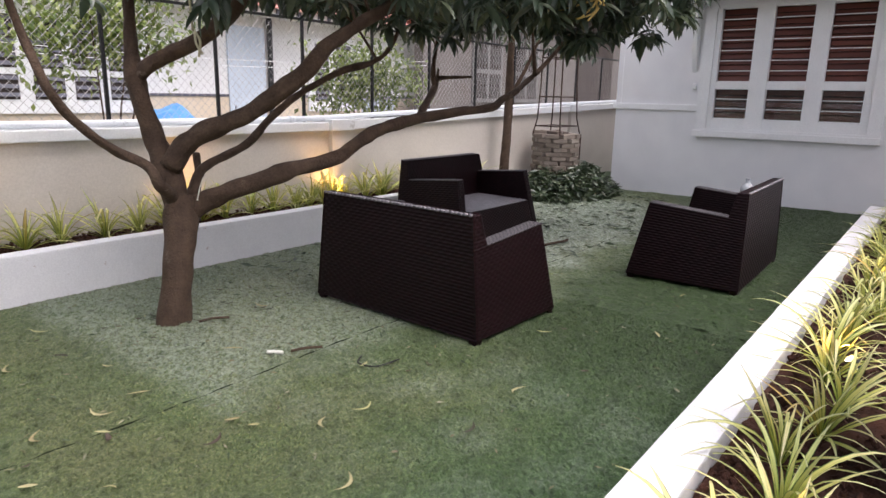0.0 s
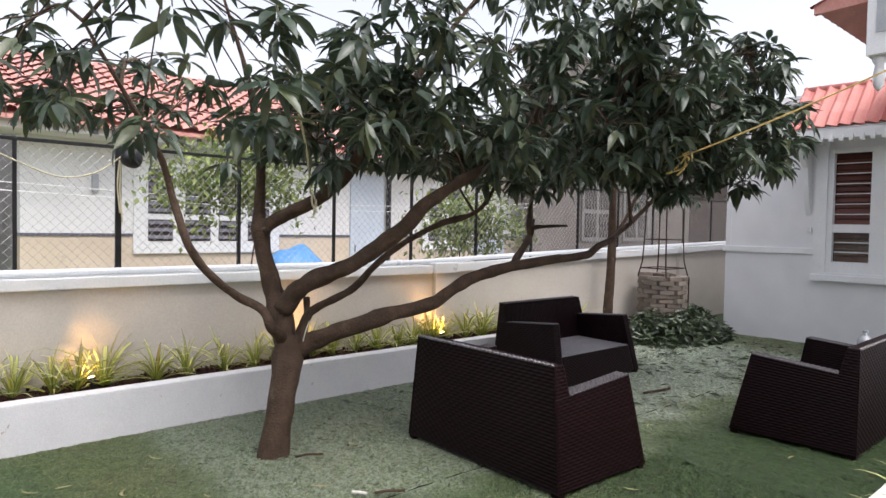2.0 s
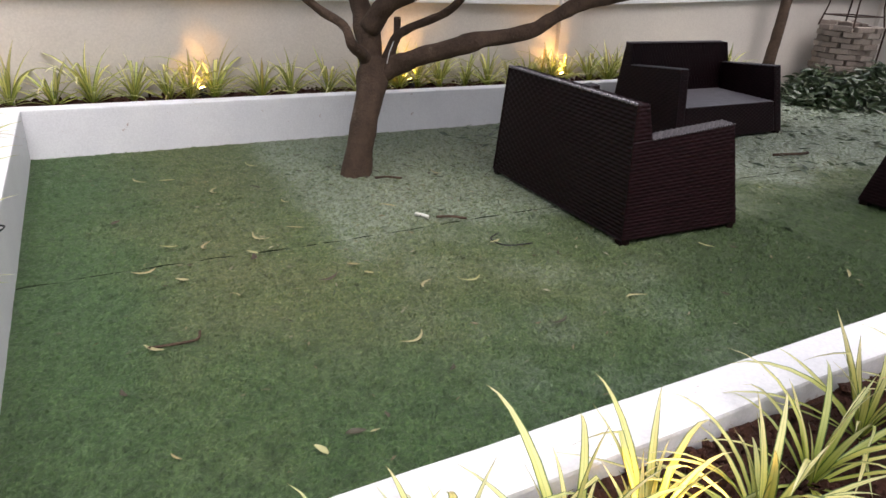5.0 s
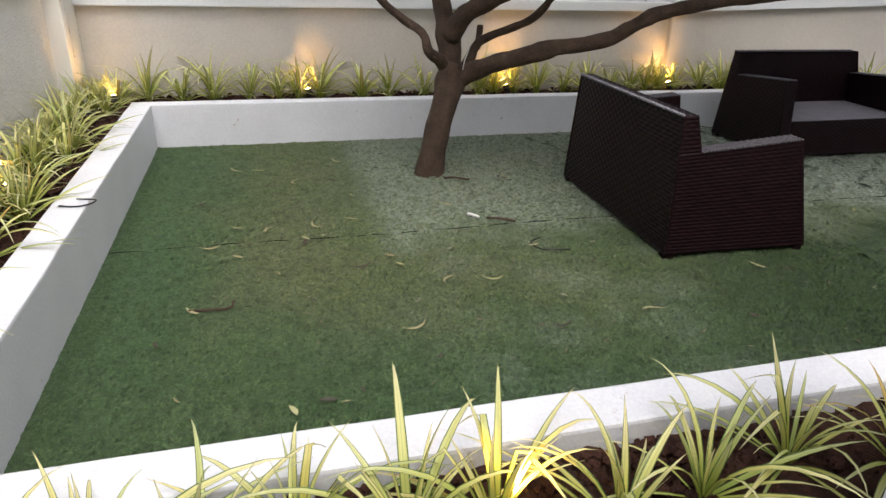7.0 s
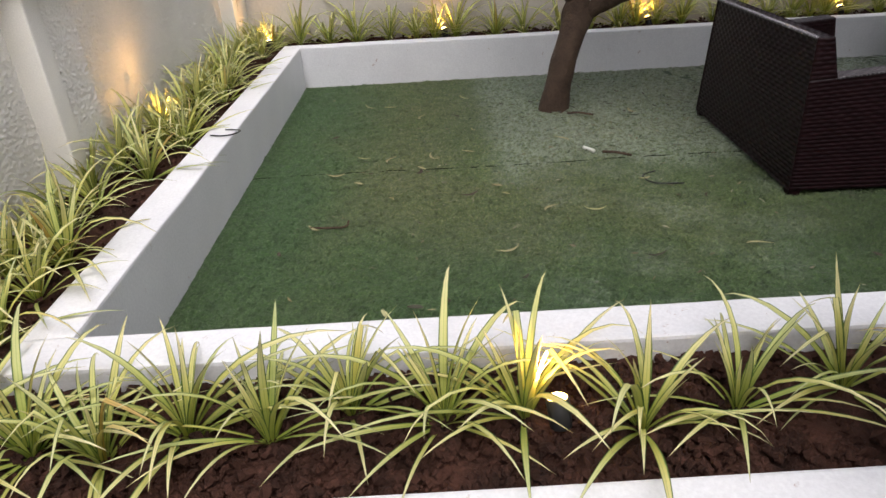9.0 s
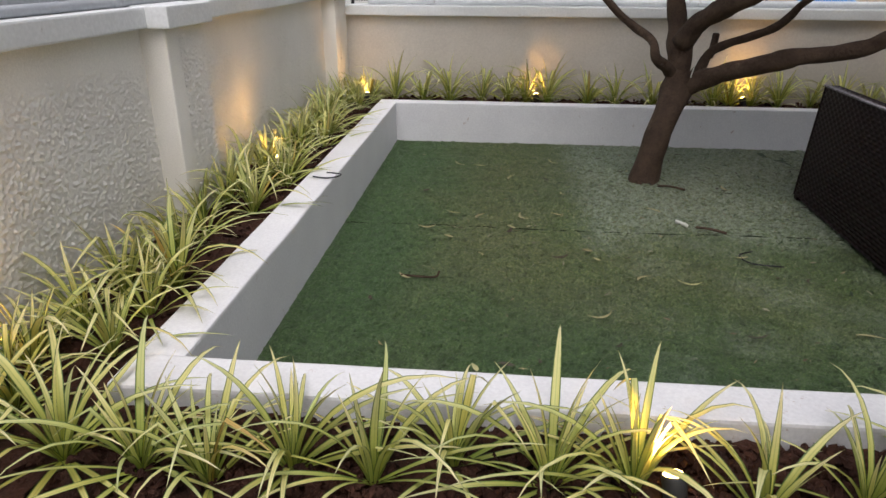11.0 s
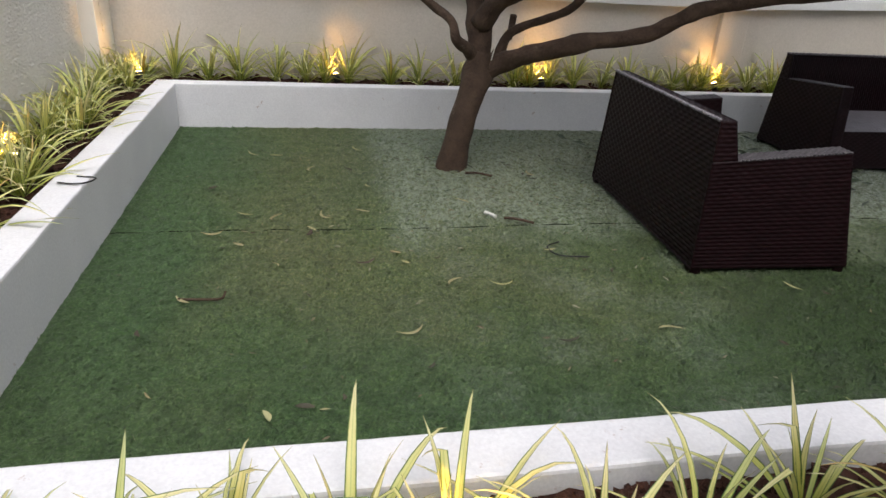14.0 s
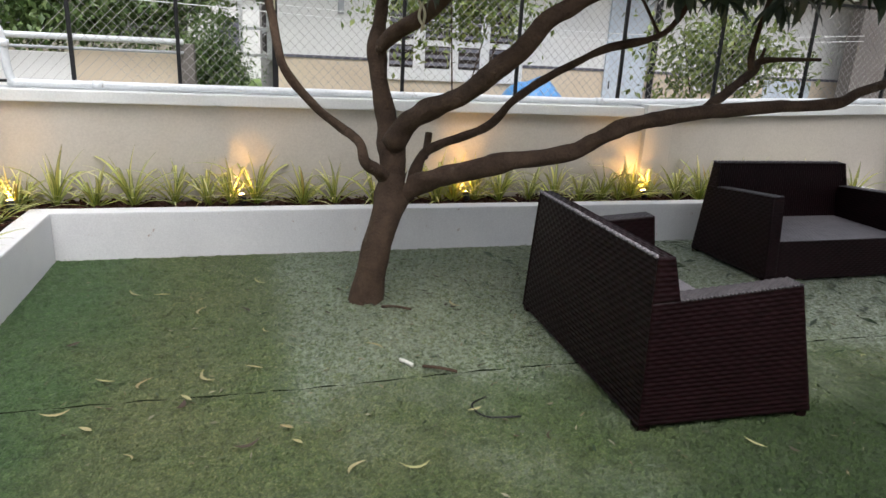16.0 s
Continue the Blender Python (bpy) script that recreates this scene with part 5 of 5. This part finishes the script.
def iron_trellis(x, y):
    t = thing("iron_trellis", "rusty iron trellis frame standing on the brick stack", "trellis")
    feet = [(-0.27, -0.2), (0.27, -0.22), (0.24, 0.22), (-0.25, 0.22)]
    for dx, dy in feet:
        part("rod", tube([(x + dx * 1.2, y + dy * 1.2, 0.9, 0.011), (x + dx, y + dy, 1.15, 0.011), (x + dx * 0.9, y + dy * 0.9, 1.7, 0.011), (x + dx * 0.85, y + dy * 0.85, 2.6, 0.011)], 6), RUSTY_IRON, t)
    for z, k in ((1.04, 1.06), (1.5, 0.94), (2.1, 0.88)):
        for (a, b), (c, d) in zip(feet, feet[1:] + feet[:1]):
            part("bar", rod((x + a * k, y + b * k, z), (x + c * k, y + d * k, z), 0.009, 6), RUSTY_IRON, t)
    part("leg", rod((x + 0.36, y - 0.26, 0.0), (x + 0.37, y - 0.26, 0.9), 0.012, 6), RUSTY_IRON, t)


iron_trellis(9.62, 4.52)


def leaf_heap():
    rows = []
    for _ in range(3800):
        a, q = rng.uniform(0, 6.28), rng.uniform(0, 1) ** 0.6
        x, y = 9.3 + math.cos(a) * q * 1.15, 4.1 + math.sin(a) * q * 0.72
        if y > 4.98:
            continue
        top = 0.58 * (1 - q * q) * (0.7 + 0.5 * noise.noise(Vector((x * 3, y * 3, 0))))
        rows.append((x, y, 0.02 + top * rng.uniform(0.55, 1.0), rng.uniform(0, 6.28), rng.normal(-0.1, 0.45), rng.normal(0, 0.8), rng.uniform(0.6, 1.1)))
    lone("leaf_heap", many_leaves("leaf_heap", rows, PILE_LEAF, 0.17, 0.045, 0.25, 3), PILE_LEAF, "heap of cut mango leaves against the wall corner", "leaf heap", kind="stuff")
    rows = []
    for _ in range(420):
        x, y = rng.uniform(6.8, 9.8), rng.uniform(2.2, 4.2)
        if rng.uniform() > 0.35 + (x - 6.8) / 4.5:
            continue
        rows.append((x, y, 0.028, rng.uniform(0, 6.28), rng.normal(0, 0.12), rng.normal(0, 0.5), rng.uniform(0.4, 1.0)))
    for _ in range(1100):
        x, y = rng.uniform(3.2, 8.6), rng.uniform(1.9, 4.25)
        if rng.uniform() < 0.35 + 0.5 * noise.noise(Vector((x * 1.3, y * 1.3, 2.0))) + 0.25 * (y > 2.3):
            rows.append((x, y, 0.029, rng.uniform(0, 6.28), rng.normal(0, 0.15), rng.normal(0, 0.5), rng.uniform(0.3, 1.1)))
    for _ in range(420):
        x, y = rng.normal(2.7, 0.85), rng.normal(2.6, 0.9)
        if 0.2 < y < 4.25 and x > 0.2:
            rows.append((x, y, 0.026, rng.uniform(0, 6.28), rng.normal(0, 0.12), rng.normal(0, 0.5), rng.uniform(0.12, 0.42)))
    lone("leaf_litter", many_leaves("leaf_litter", rows, PILE_LEAF, 0.15, 0.035, 0.1, 2), PILE_LEAF, "dark leaf litter strewn over the turf", "leaf litter", kind="stuff")


leaf_heap()


def turf_debris():
    """Dry crumbs of leaf and straw caught in the turf, thickest round the tree and along the seam."""
    rows = []
    for _ in range(2600):
        x, y = rng.uniform(0.15, 9.6), rng.uniform(0.12, 4.25)
        keep = 0.3 + 0.5 * math.exp(-((x - 2.6) ** 2 / 1.6 + (y - 2.9) ** 2 / 1.2)) + 0.35 * math.exp(-((y - 2.3) / 0.35) ** 2)
        if rng.uniform() < keep:
            rows.append((x, y, 0.022, rng.uniform(0, 6.28), rng.normal(0, 0.1), rng.normal(0, 0.5), rng.uniform(0.25, 1.0)))
    lone("turf_debris", many_leaves("turf_debris", rows, DEBRIS, 0.05, 0.011, 0.1, 2), DEBRIS, "dry crumbs of leaf and straw caught in the turf", "debris", kind="stuff")


turf_debris()


# ---------- planting: variegated grassy plants, leaf by leaf ----------
def blade_mesh(length, width, lean0, curl, fold=0.22, segs=8, kink=None):
    """A long leaf that starts near upright and arches over; its root lies at the origin."""
    verts, uv, faces = [], [], []
    x = z = 0.0
    ang = lean0
    for i in range(segs + 1):
        t = i / segs
        w = width * (0.55 + 0.6 * t) if t < 0.35 else width * 0.76 * max(0.0, 1 - ((t - 0.35) / 0.65) ** 1.9)
        w = max(w, 0.0008)
        for k, s in enumerate((-0.5, 0.0, 0.5)):
            lift = fold * w * (abs(s) * 2)
            verts.append((x - math.cos(ang) * lift, s * w, z + math.sin(ang) * lift))
            uv.append((s + 0.5, t))
        if i < segs:
            ang = lean0 + curl * (t + 0.5 / segs) ** 1.4
            if kink and t > kink[0]:
                ang += kink[1]
            x += math.sin(ang) * length / segs
            z += math.cos(ang) * length / segs
    for i in range(segs):
        a = 3 * i
        faces += [(a, a + 3, a + 4, a + 1), (a + 1, a + 4, a + 5, a + 2)]
    return raw("leaf", verts, faces, STRIPED_LEAF, True, uv)


UPRIGHT = [blade_mesh(L, w, 0.08, c) for L, w, c in ((0.33, 0.031, 0.35), (0.39, 0.033, 0.5), (0.3, 0.027, 0.3), (0.36, 0.03, 0.7))]
ARCHING = [blade_mesh(L, w, 0.3, c) for L, w, c in ((0.42, 0.029, 1.5), (0.48, 0.031, 1.9), (0.4, 0.027, 1.2), (0.46, 0.025, 2.1), (0.52, 0.031, 1.6))]
FALLEN = [blade_mesh(L, w, a, c) for L, w, a, c in ((0.46, 0.028, 0.85, 0.95), (0.54, 0.03, 1.0, 0.62), (0.4, 0.027, 0.75, 1.2), (0.5, 0.028, 1.1, 0.5))]
FALLEN.append(blade_mesh(0.42, 0.03, 0.15, 0.5, kink=(0.5, 1.7)))


def striped_plant(seed, leaves=22):
    r = random.Random(seed)
    p = thing("striped_plant", "grassy plant with cream-striped arching leaves in planter soil", "plant", "striped plants in the planters")
    for i in range(leaves):
        kind = UPRIGHT if i < leaves * 0.22 else ARCHING if i < leaves * 0.52 else FALLEN
        me = kind[r.randrange(len(kind))]
        o = part("leaf", me, STRIPED_LEAF, p)
        a = i * 137.5 + r.uniform(-25, 25)
        rad = 0.006 + 0.012 * (i / leaves)
        s = r.uniform(0.72, 1.12)
        o.matrix_local = Matrix.Rotation(radians(a), 4, "Z") @ Matrix.Translation((rad, 0, 0)) @ pose(0, 0, 0, r.uniform(-14, 14), r.uniform(-4, 8), r.uniform(-12, 12)) @ Matrix.Diagonal((s, s * r.uniform(0.85, 1.1), s, 1))
    return p


PLANTS = [striped_plant(k, n) for k, n in ((1, 27), (2, 25), (3, 29), (4, 23), (5, 25))]
south = [(0.07, -0.38), (0.27, -0.42), (0.46, -0.34), (0.68, -0.37), (0.88, -0.29), (1.13, -0.34), (1.34, -0.34), (1.63, -0.41), (1.89, -0.36), (2.2, -0.30),
         (-0.16, -0.36), (-0.4, -0.36)]
south = [(px, py - 0.05) for px, py in south]
x = 2.5
while x < 8.5:
    south.append((x, -0.42 + rnd.uniform(-0.08, 0.1)))
    x += rnd.uniform(0.24, 0.34)
west = []
y = -0.22
while y < 4.9:
    west.append((-0.5 + rnd.uniform(-0.07, 0.06), y))
    if rnd.random() < 0.55:
        west.append((-0.32 + rnd.uniform(-0.05, 0.03), y + 0.1))
    y += rnd.uniform(0.2, 0.27)
north = []
x = -0.1
while x < 7.8:
    north.append((x, 4.8 + rnd.uniform(-0.12, 0.1)))
    x += rnd.uniform(0.2, 0.36)
north = [p for p in north if all(not -0.42 < p[0] - l[0] < 0.26 for l in LAMPS[:3])]
for l in LAMPS[:3]:
    north += [(l[0] - 0.1, l[1] + 0.06), (l[0] + 0.11, l[1] + 0.09), (l[0] - 0.27, l[1] + 0.02)]
used = set()
for i, (x, y) in enumerate(south + west + north):
    if any(abs(x - lx) < 0.05 and abs(y - ly) < 0.05 for lx, ly, _ in LAMPS):
        x += 0.09
    big = rnd.uniform(0.85, 1.0) if i < len(south) else rnd.uniform(0.85, 1.05) if i < len(south) + len(west) else rnd.uniform(0.98, 1.32)
    m = pose(x, y, SOIL_Z + 0.008, rnd.uniform(-6, 6), rnd.uniform(-6, 6), rnd.uniform(0, 360)) @ Matrix.Diagonal((big, big, big, 1))
    src = PLANTS[i % 5]
    if i % 5 not in used and i < 5:
        used.add(i % 5)
        src.matrix_world = m
    else:
        c = copy_thing(src, m)
        c.matrix_world = m


# ---------- garden uplights ----------
def uplight(x, y, share):
    """A small spike lamp tipped towards the plants and the wall behind it."""
    l = thing("garden_uplight", "small lit warm garden spotlight on a spike", "garden light", "uplights in the planters")
    z = SOIL_Z
    part("spike", rod((x, y, z - 0.03), (x, y, z + 0.05), 0.009, 8), LAMP_BODY, l)
    aim = Vector((-0.5, 0.0, 1.0)) if x < -0.38 else Vector((-0.2, 0.34, 1.0)) if y > 4 else Vector((-0.1, 0.45, 1.0))
    aim.normalize()
    top = Vector((x, y, z + 0.07))
    part("housing", tube([(*(top - aim * 0.045), 0.022), (*(top - aim * 0.04), 0.028), (*(top + aim * 0.03), 0.031), (*(top + aim * 0.034), 0.029)], 14), LAMP_BODY, l, smooth=True)
    part("lens", tube([(*(top + aim * 0.0345), 0.026), (*(top + aim * 0.042), 0.021), (*(top + aim * 0.047), 0.009)], 14), LAMP_GLOW, l, "glowing warm lens", True)
    d = bpy.data.lights.new("uplight_beam", "SPOT")
    d.energy, d.color, d.spot_size, d.spot_blend, d.shadow_soft_size = LAMP_WATTS * share, (1.0, 0.53, 0.15), radians(150), 1.0, 0.025
    b = new("uplight_beam", d)
    b.matrix_world = look(top + aim * 0.06, top + aim * 1.0)


for x, y, s in LAMPS:
    uplight(x, y, s)


# ---------- ropes ----------
def rope(name, pts, r, material, label, tails=()):
    t = thing(name, label, "rope")
    part("strand", tube(smooth_line([(*p, r) for p in pts], 8), 7, 0.25), material, t, smooth=True)
    for pts2 in tails:
        part("loose_end", tube(smooth_line([(*p, r * 1.15) for p in pts2], 5), 6, 0.3), material, t, smooth=True)


k = Vector((5.0, 1.77, 2.26))
rope("yellow_rope", [(4.8, 3.2, 2.13), (5.0, 2.46, 2.175), (5.0, 1.77, 2.265), (5.0, 0.3, 2.76), (5.0, -1.2, 3.4), (5.0, -3.6, 4.0)], 0.0068, ROPE_YELLOW, "yellow rope stretched from the tree with a knot",
     [[k, k + Vector((0, 0.03, -0.05)), k + Vector((0, 0.09, -0.1)), k + Vector((0, 0.13, -0.13))], [k, k + Vector((0, -0.03, -0.03)), k + Vector((0, 0.0, -0.09)), k + Vector((0, 0.07, -0.16))],
      [k, k + Vector((0.02, 0.01, -0.07)), k + Vector((0.01, 0.05, -0.11)), k + Vector((0, 0.17, -0.14))], [k + Vector((0, 0.03, 0.01)), k + Vector((0.01, -0.04, 0.03)), k + Vector((0.02, -0.05, -0.05))]])
rope("faded_rope", [(2.38, 3.3, 1.86), (2.1, 2.9, 2.15), (1.75, 2.5, 2.5), (1.5, 2.2, 2.8), (1.25, 1.9, 3.1)], 0.007, ROPE_PALE, "faded rope slanting up through the crown",
     [[(2.38, 3.3, 1.87), (2.4, 3.26, 1.8), (2.38, 3.25, 1.7)], [(2.39, 3.3, 1.87), (2.36, 3.24, 1.78), (2.4, 3.24, 1.72)]])
rope("slack_rope", [(1.61, 5.13, 2.18), (1.4, 5.1, 2.03), (1.15, 5.1, 1.98), (0.85, 5.1, 2.08), (0.4, 5.1, 2.3)], 0.006, ROPE_PALE, "slack pale rope hanging on the fence",
     [[(1.61, 5.13, 2.18), (1.60, 5.12, 1.9), (1.62, 5.12, 1.62)], [(1.6, 5.13, 2.15), (1.58, 5.12, 1.95), (1.6, 5.12, 1.7)]])
rope("clothes_line", [(-2.6, 9.5, 2.2), (0.8, 9.5, 2.14), (3.6, 9.5, 2.05), (6.5, 9.5, 2.01), (9.8, 9.5, 2.08), (13.2, 10.19, 2.3)], 0.006, FRAME_WHITE, "thin white clothes line strung across the neighbour's yard")
rope("clothes_line", [(-2.6, 9.45, 2.1), (0.8, 9.45, 2.03), (3.6, 9.45, 1.94), (6.5, 9.45, 1.9), (9.8, 9.45, 1.98), (13.2, 10.19, 2.2)], 0.006, FRAME_WHITE, "thin white clothes line sagging across the neighbour's yard")
bag = bmesh.new()
bmesh.ops.create_icosphere(bag, subdivisions=3, radius=0.075)
for v in bag.verts:
    v.co = Vector((v.co.x * 1.25, v.co.y, v.co.z * 1.1)) + noise.noise_vector(v.co * 14) * 0.012 + Vector((1.68, 5.08, 2.17))
lone("tied_cloth", bag, BLACK_METAL, "black cloth bundle tied to the fence post", "bundle", smooth=True)


# ---------- things lying about ----------
def dry_leaf_mesh(length, width, bend, curl):
    verts, faces = [], []
    n = 6
    for i in range(n + 1):
        t = i / n
        w = width * math.sin(math.pi * (0.04 + 0.92 * t)) ** 0.8
        a = bend * (t - 0.5)
        x, y = length * (t - 0.5) * math.cos(a * 0.5), length * 0.5 * bend * (t - 0.5) ** 2 * 2
        z = curl * 4 * (t - 0.5) ** 2 + 0.012
        verts += [(x, y - w / 2, z + 0.3 * w), (x, y, z), (x, y + w / 2, z + 0.3 * w)]
    for i in range(n):
        a = 3 * i
        faces += [(a, a + 3, a + 4, a + 1), (a + 1, a + 4, a + 5, a + 2)]
    return verts, faces


pale = [raw("fallen_leaf", *dry_leaf_mesh(l, w, b, c), DRY_LEAF, True) for l, w, b, c in ((0.12, 0.017, 0.8, 0.008), (0.1, 0.016, 0.3, 0.006), (0.13, 0.018, 1.1, 0.01), (0.07, 0.022, 0.3, 0.008))]
dark = [raw("fallen_leaf", *dry_leaf_mesh(l, w, b, c), DARK_LEAF, True) for l, w, b, c in ((0.07, 0.026, 0.5, 0.012), (0.11, 0.02, 0.8, 0.01))]
spots = [(0.63, 3.5), (0.81, 3.47), (1.04, 3.14), (1.33, 3.13), (1.39, 3.63), (1.36, 2.36), (1.12, 2.28), (1.06, 2.1), (1.05, 2.03), (0.68, 2.33), (0.84, 2.27), (0.69, 1.91), (0.54, 2.05), (1.33, 1.66), (1.96, 1.38),
         (2.33, 1.75), (2.01, 2.51), (3.45, 1.25), (0.45, 2.77), (1.49, 1.77), (2.6, 3.03), (3.89, 0.66), (2.6, 0.94), (2.12, 0.87), (1.72, 1.44), (4.86, 0.83), (1.47, 0.99), (0.91, 0.52), (1.03, 0.56), (0.5, 1.34)]
for i, (x, y) in enumerate(spots):
    o = new("fallen_leaf", pale[i % 4] if i % 5 != 3 else dark[i % 2])
    tagged(o, "curled dry leaf lying on the turf" if i % 5 != 3 else "dark shrivelled leaf lying on the turf", "leaf", "fallen leaves on the lawn")
    o.matrix_world = pose(x, y, 0.014, rnd.uniform(-8, 8), rnd.uniform(-5, 5), rnd.uniform(0, 360))
for i in range(60):
    x, y = rnd.uniform(0.3, 7.0), rnd.uniform(0.25, 4.2)
    o = new("fallen_leaf", dark[i % 2] if i % 3 else pale[i % 4])
    tagged(o, "small dark leaf scrap lying on the turf" if i % 3 else "curled dry leaf lying on the turf", "leaf", "fallen leaves on the lawn")
    q = rnd.uniform(0.35, 0.75)
    o.matrix_world = pose(x, y, 0.014, rnd.uniform(-8, 8), rnd.uniform(-5, 5), rnd.uniform(0, 360)) @ Matrix.Diagonal((q, q, q, 1))
for i in range(26):
    a, q = rnd.uniform(0, 6.28), rnd.uniform(0.15, 0.9)
    o = new("fallen_leaf", dark[i % 2])
    tagged(o, "small dark leaf scrap lying on the turf", "leaf", "fallen leaves on the lawn")
    o.matrix_world = pose(2.6 + math.cos(a) * q * 1.1, 3.4 + math.sin(a) * q * 0.8, 0.014, 0, 0, rnd.uniform(0, 360)) @ Matrix.Diagonal((0.7, 0.6, 0.7, 1))


def twig(name, pts, r, material, label):
    lone(name, tube(smooth_line([(p[0], p[1], p[2] + (0.006 if p[2] < 0.1 else 0.0), r) for p in pts], 5), 6, 0.2), material, label, "twig", smooth=True)


twig("pale_stick", [(2.10, 2.31, 0.022), (2.13, 2.265, 0.023), (2.15, 2.23, 0.022)], 0.012, STICK_PALE, "short pale piece of stick on the turf")
twig("twig", [(2.2, 2.22, 0.02), (2.27, 2.17, 0.03), (2.36, 2.13, 0.02)], 0.008, BARK, "dark broken twig on the turf seam")
twig("twig", [(2.42, 1.86, 0.02), (2.33, 1.8, 0.02), (2.36, 1.69, 0.02), (2.52, 1.66, 0.02)], 0.0045, BLACK_METAL, "bent black wire lying on the turf")
twig("twig", [(2.14, 3.06, 0.02), (2.22, 3.03, 0.03), (2.32, 2.99, 0.02)], 0.008, BARK, "short brown twig at the foot of the tree")
twig("twig", [(0.48, 1.36, 0.02), (0.56, 1.35, 0.02), (0.66, 1.35, 0.02), (0.68, 1.38, 0.04)], 0.006, BARK, "thin reddish twig on the turf")
twig("bent_wire", [(-0.12, 1.93, 0.368), (-0.04, 1.9, 0.37), (0.02, 1.92, 0.372), (0.03, 2.0, 0.366), (-0.06, 2.02, 0.368)], 0.004, BLACK_METAL, "bent black wire lying on the planter wall")
twig("twig", [(5.7, 2.5, 0.02), (5.95, 2.42, 0.03), (6.1, 2.44, 0.02)], 0.012, BARK, "dark twig on the turf between the seats")
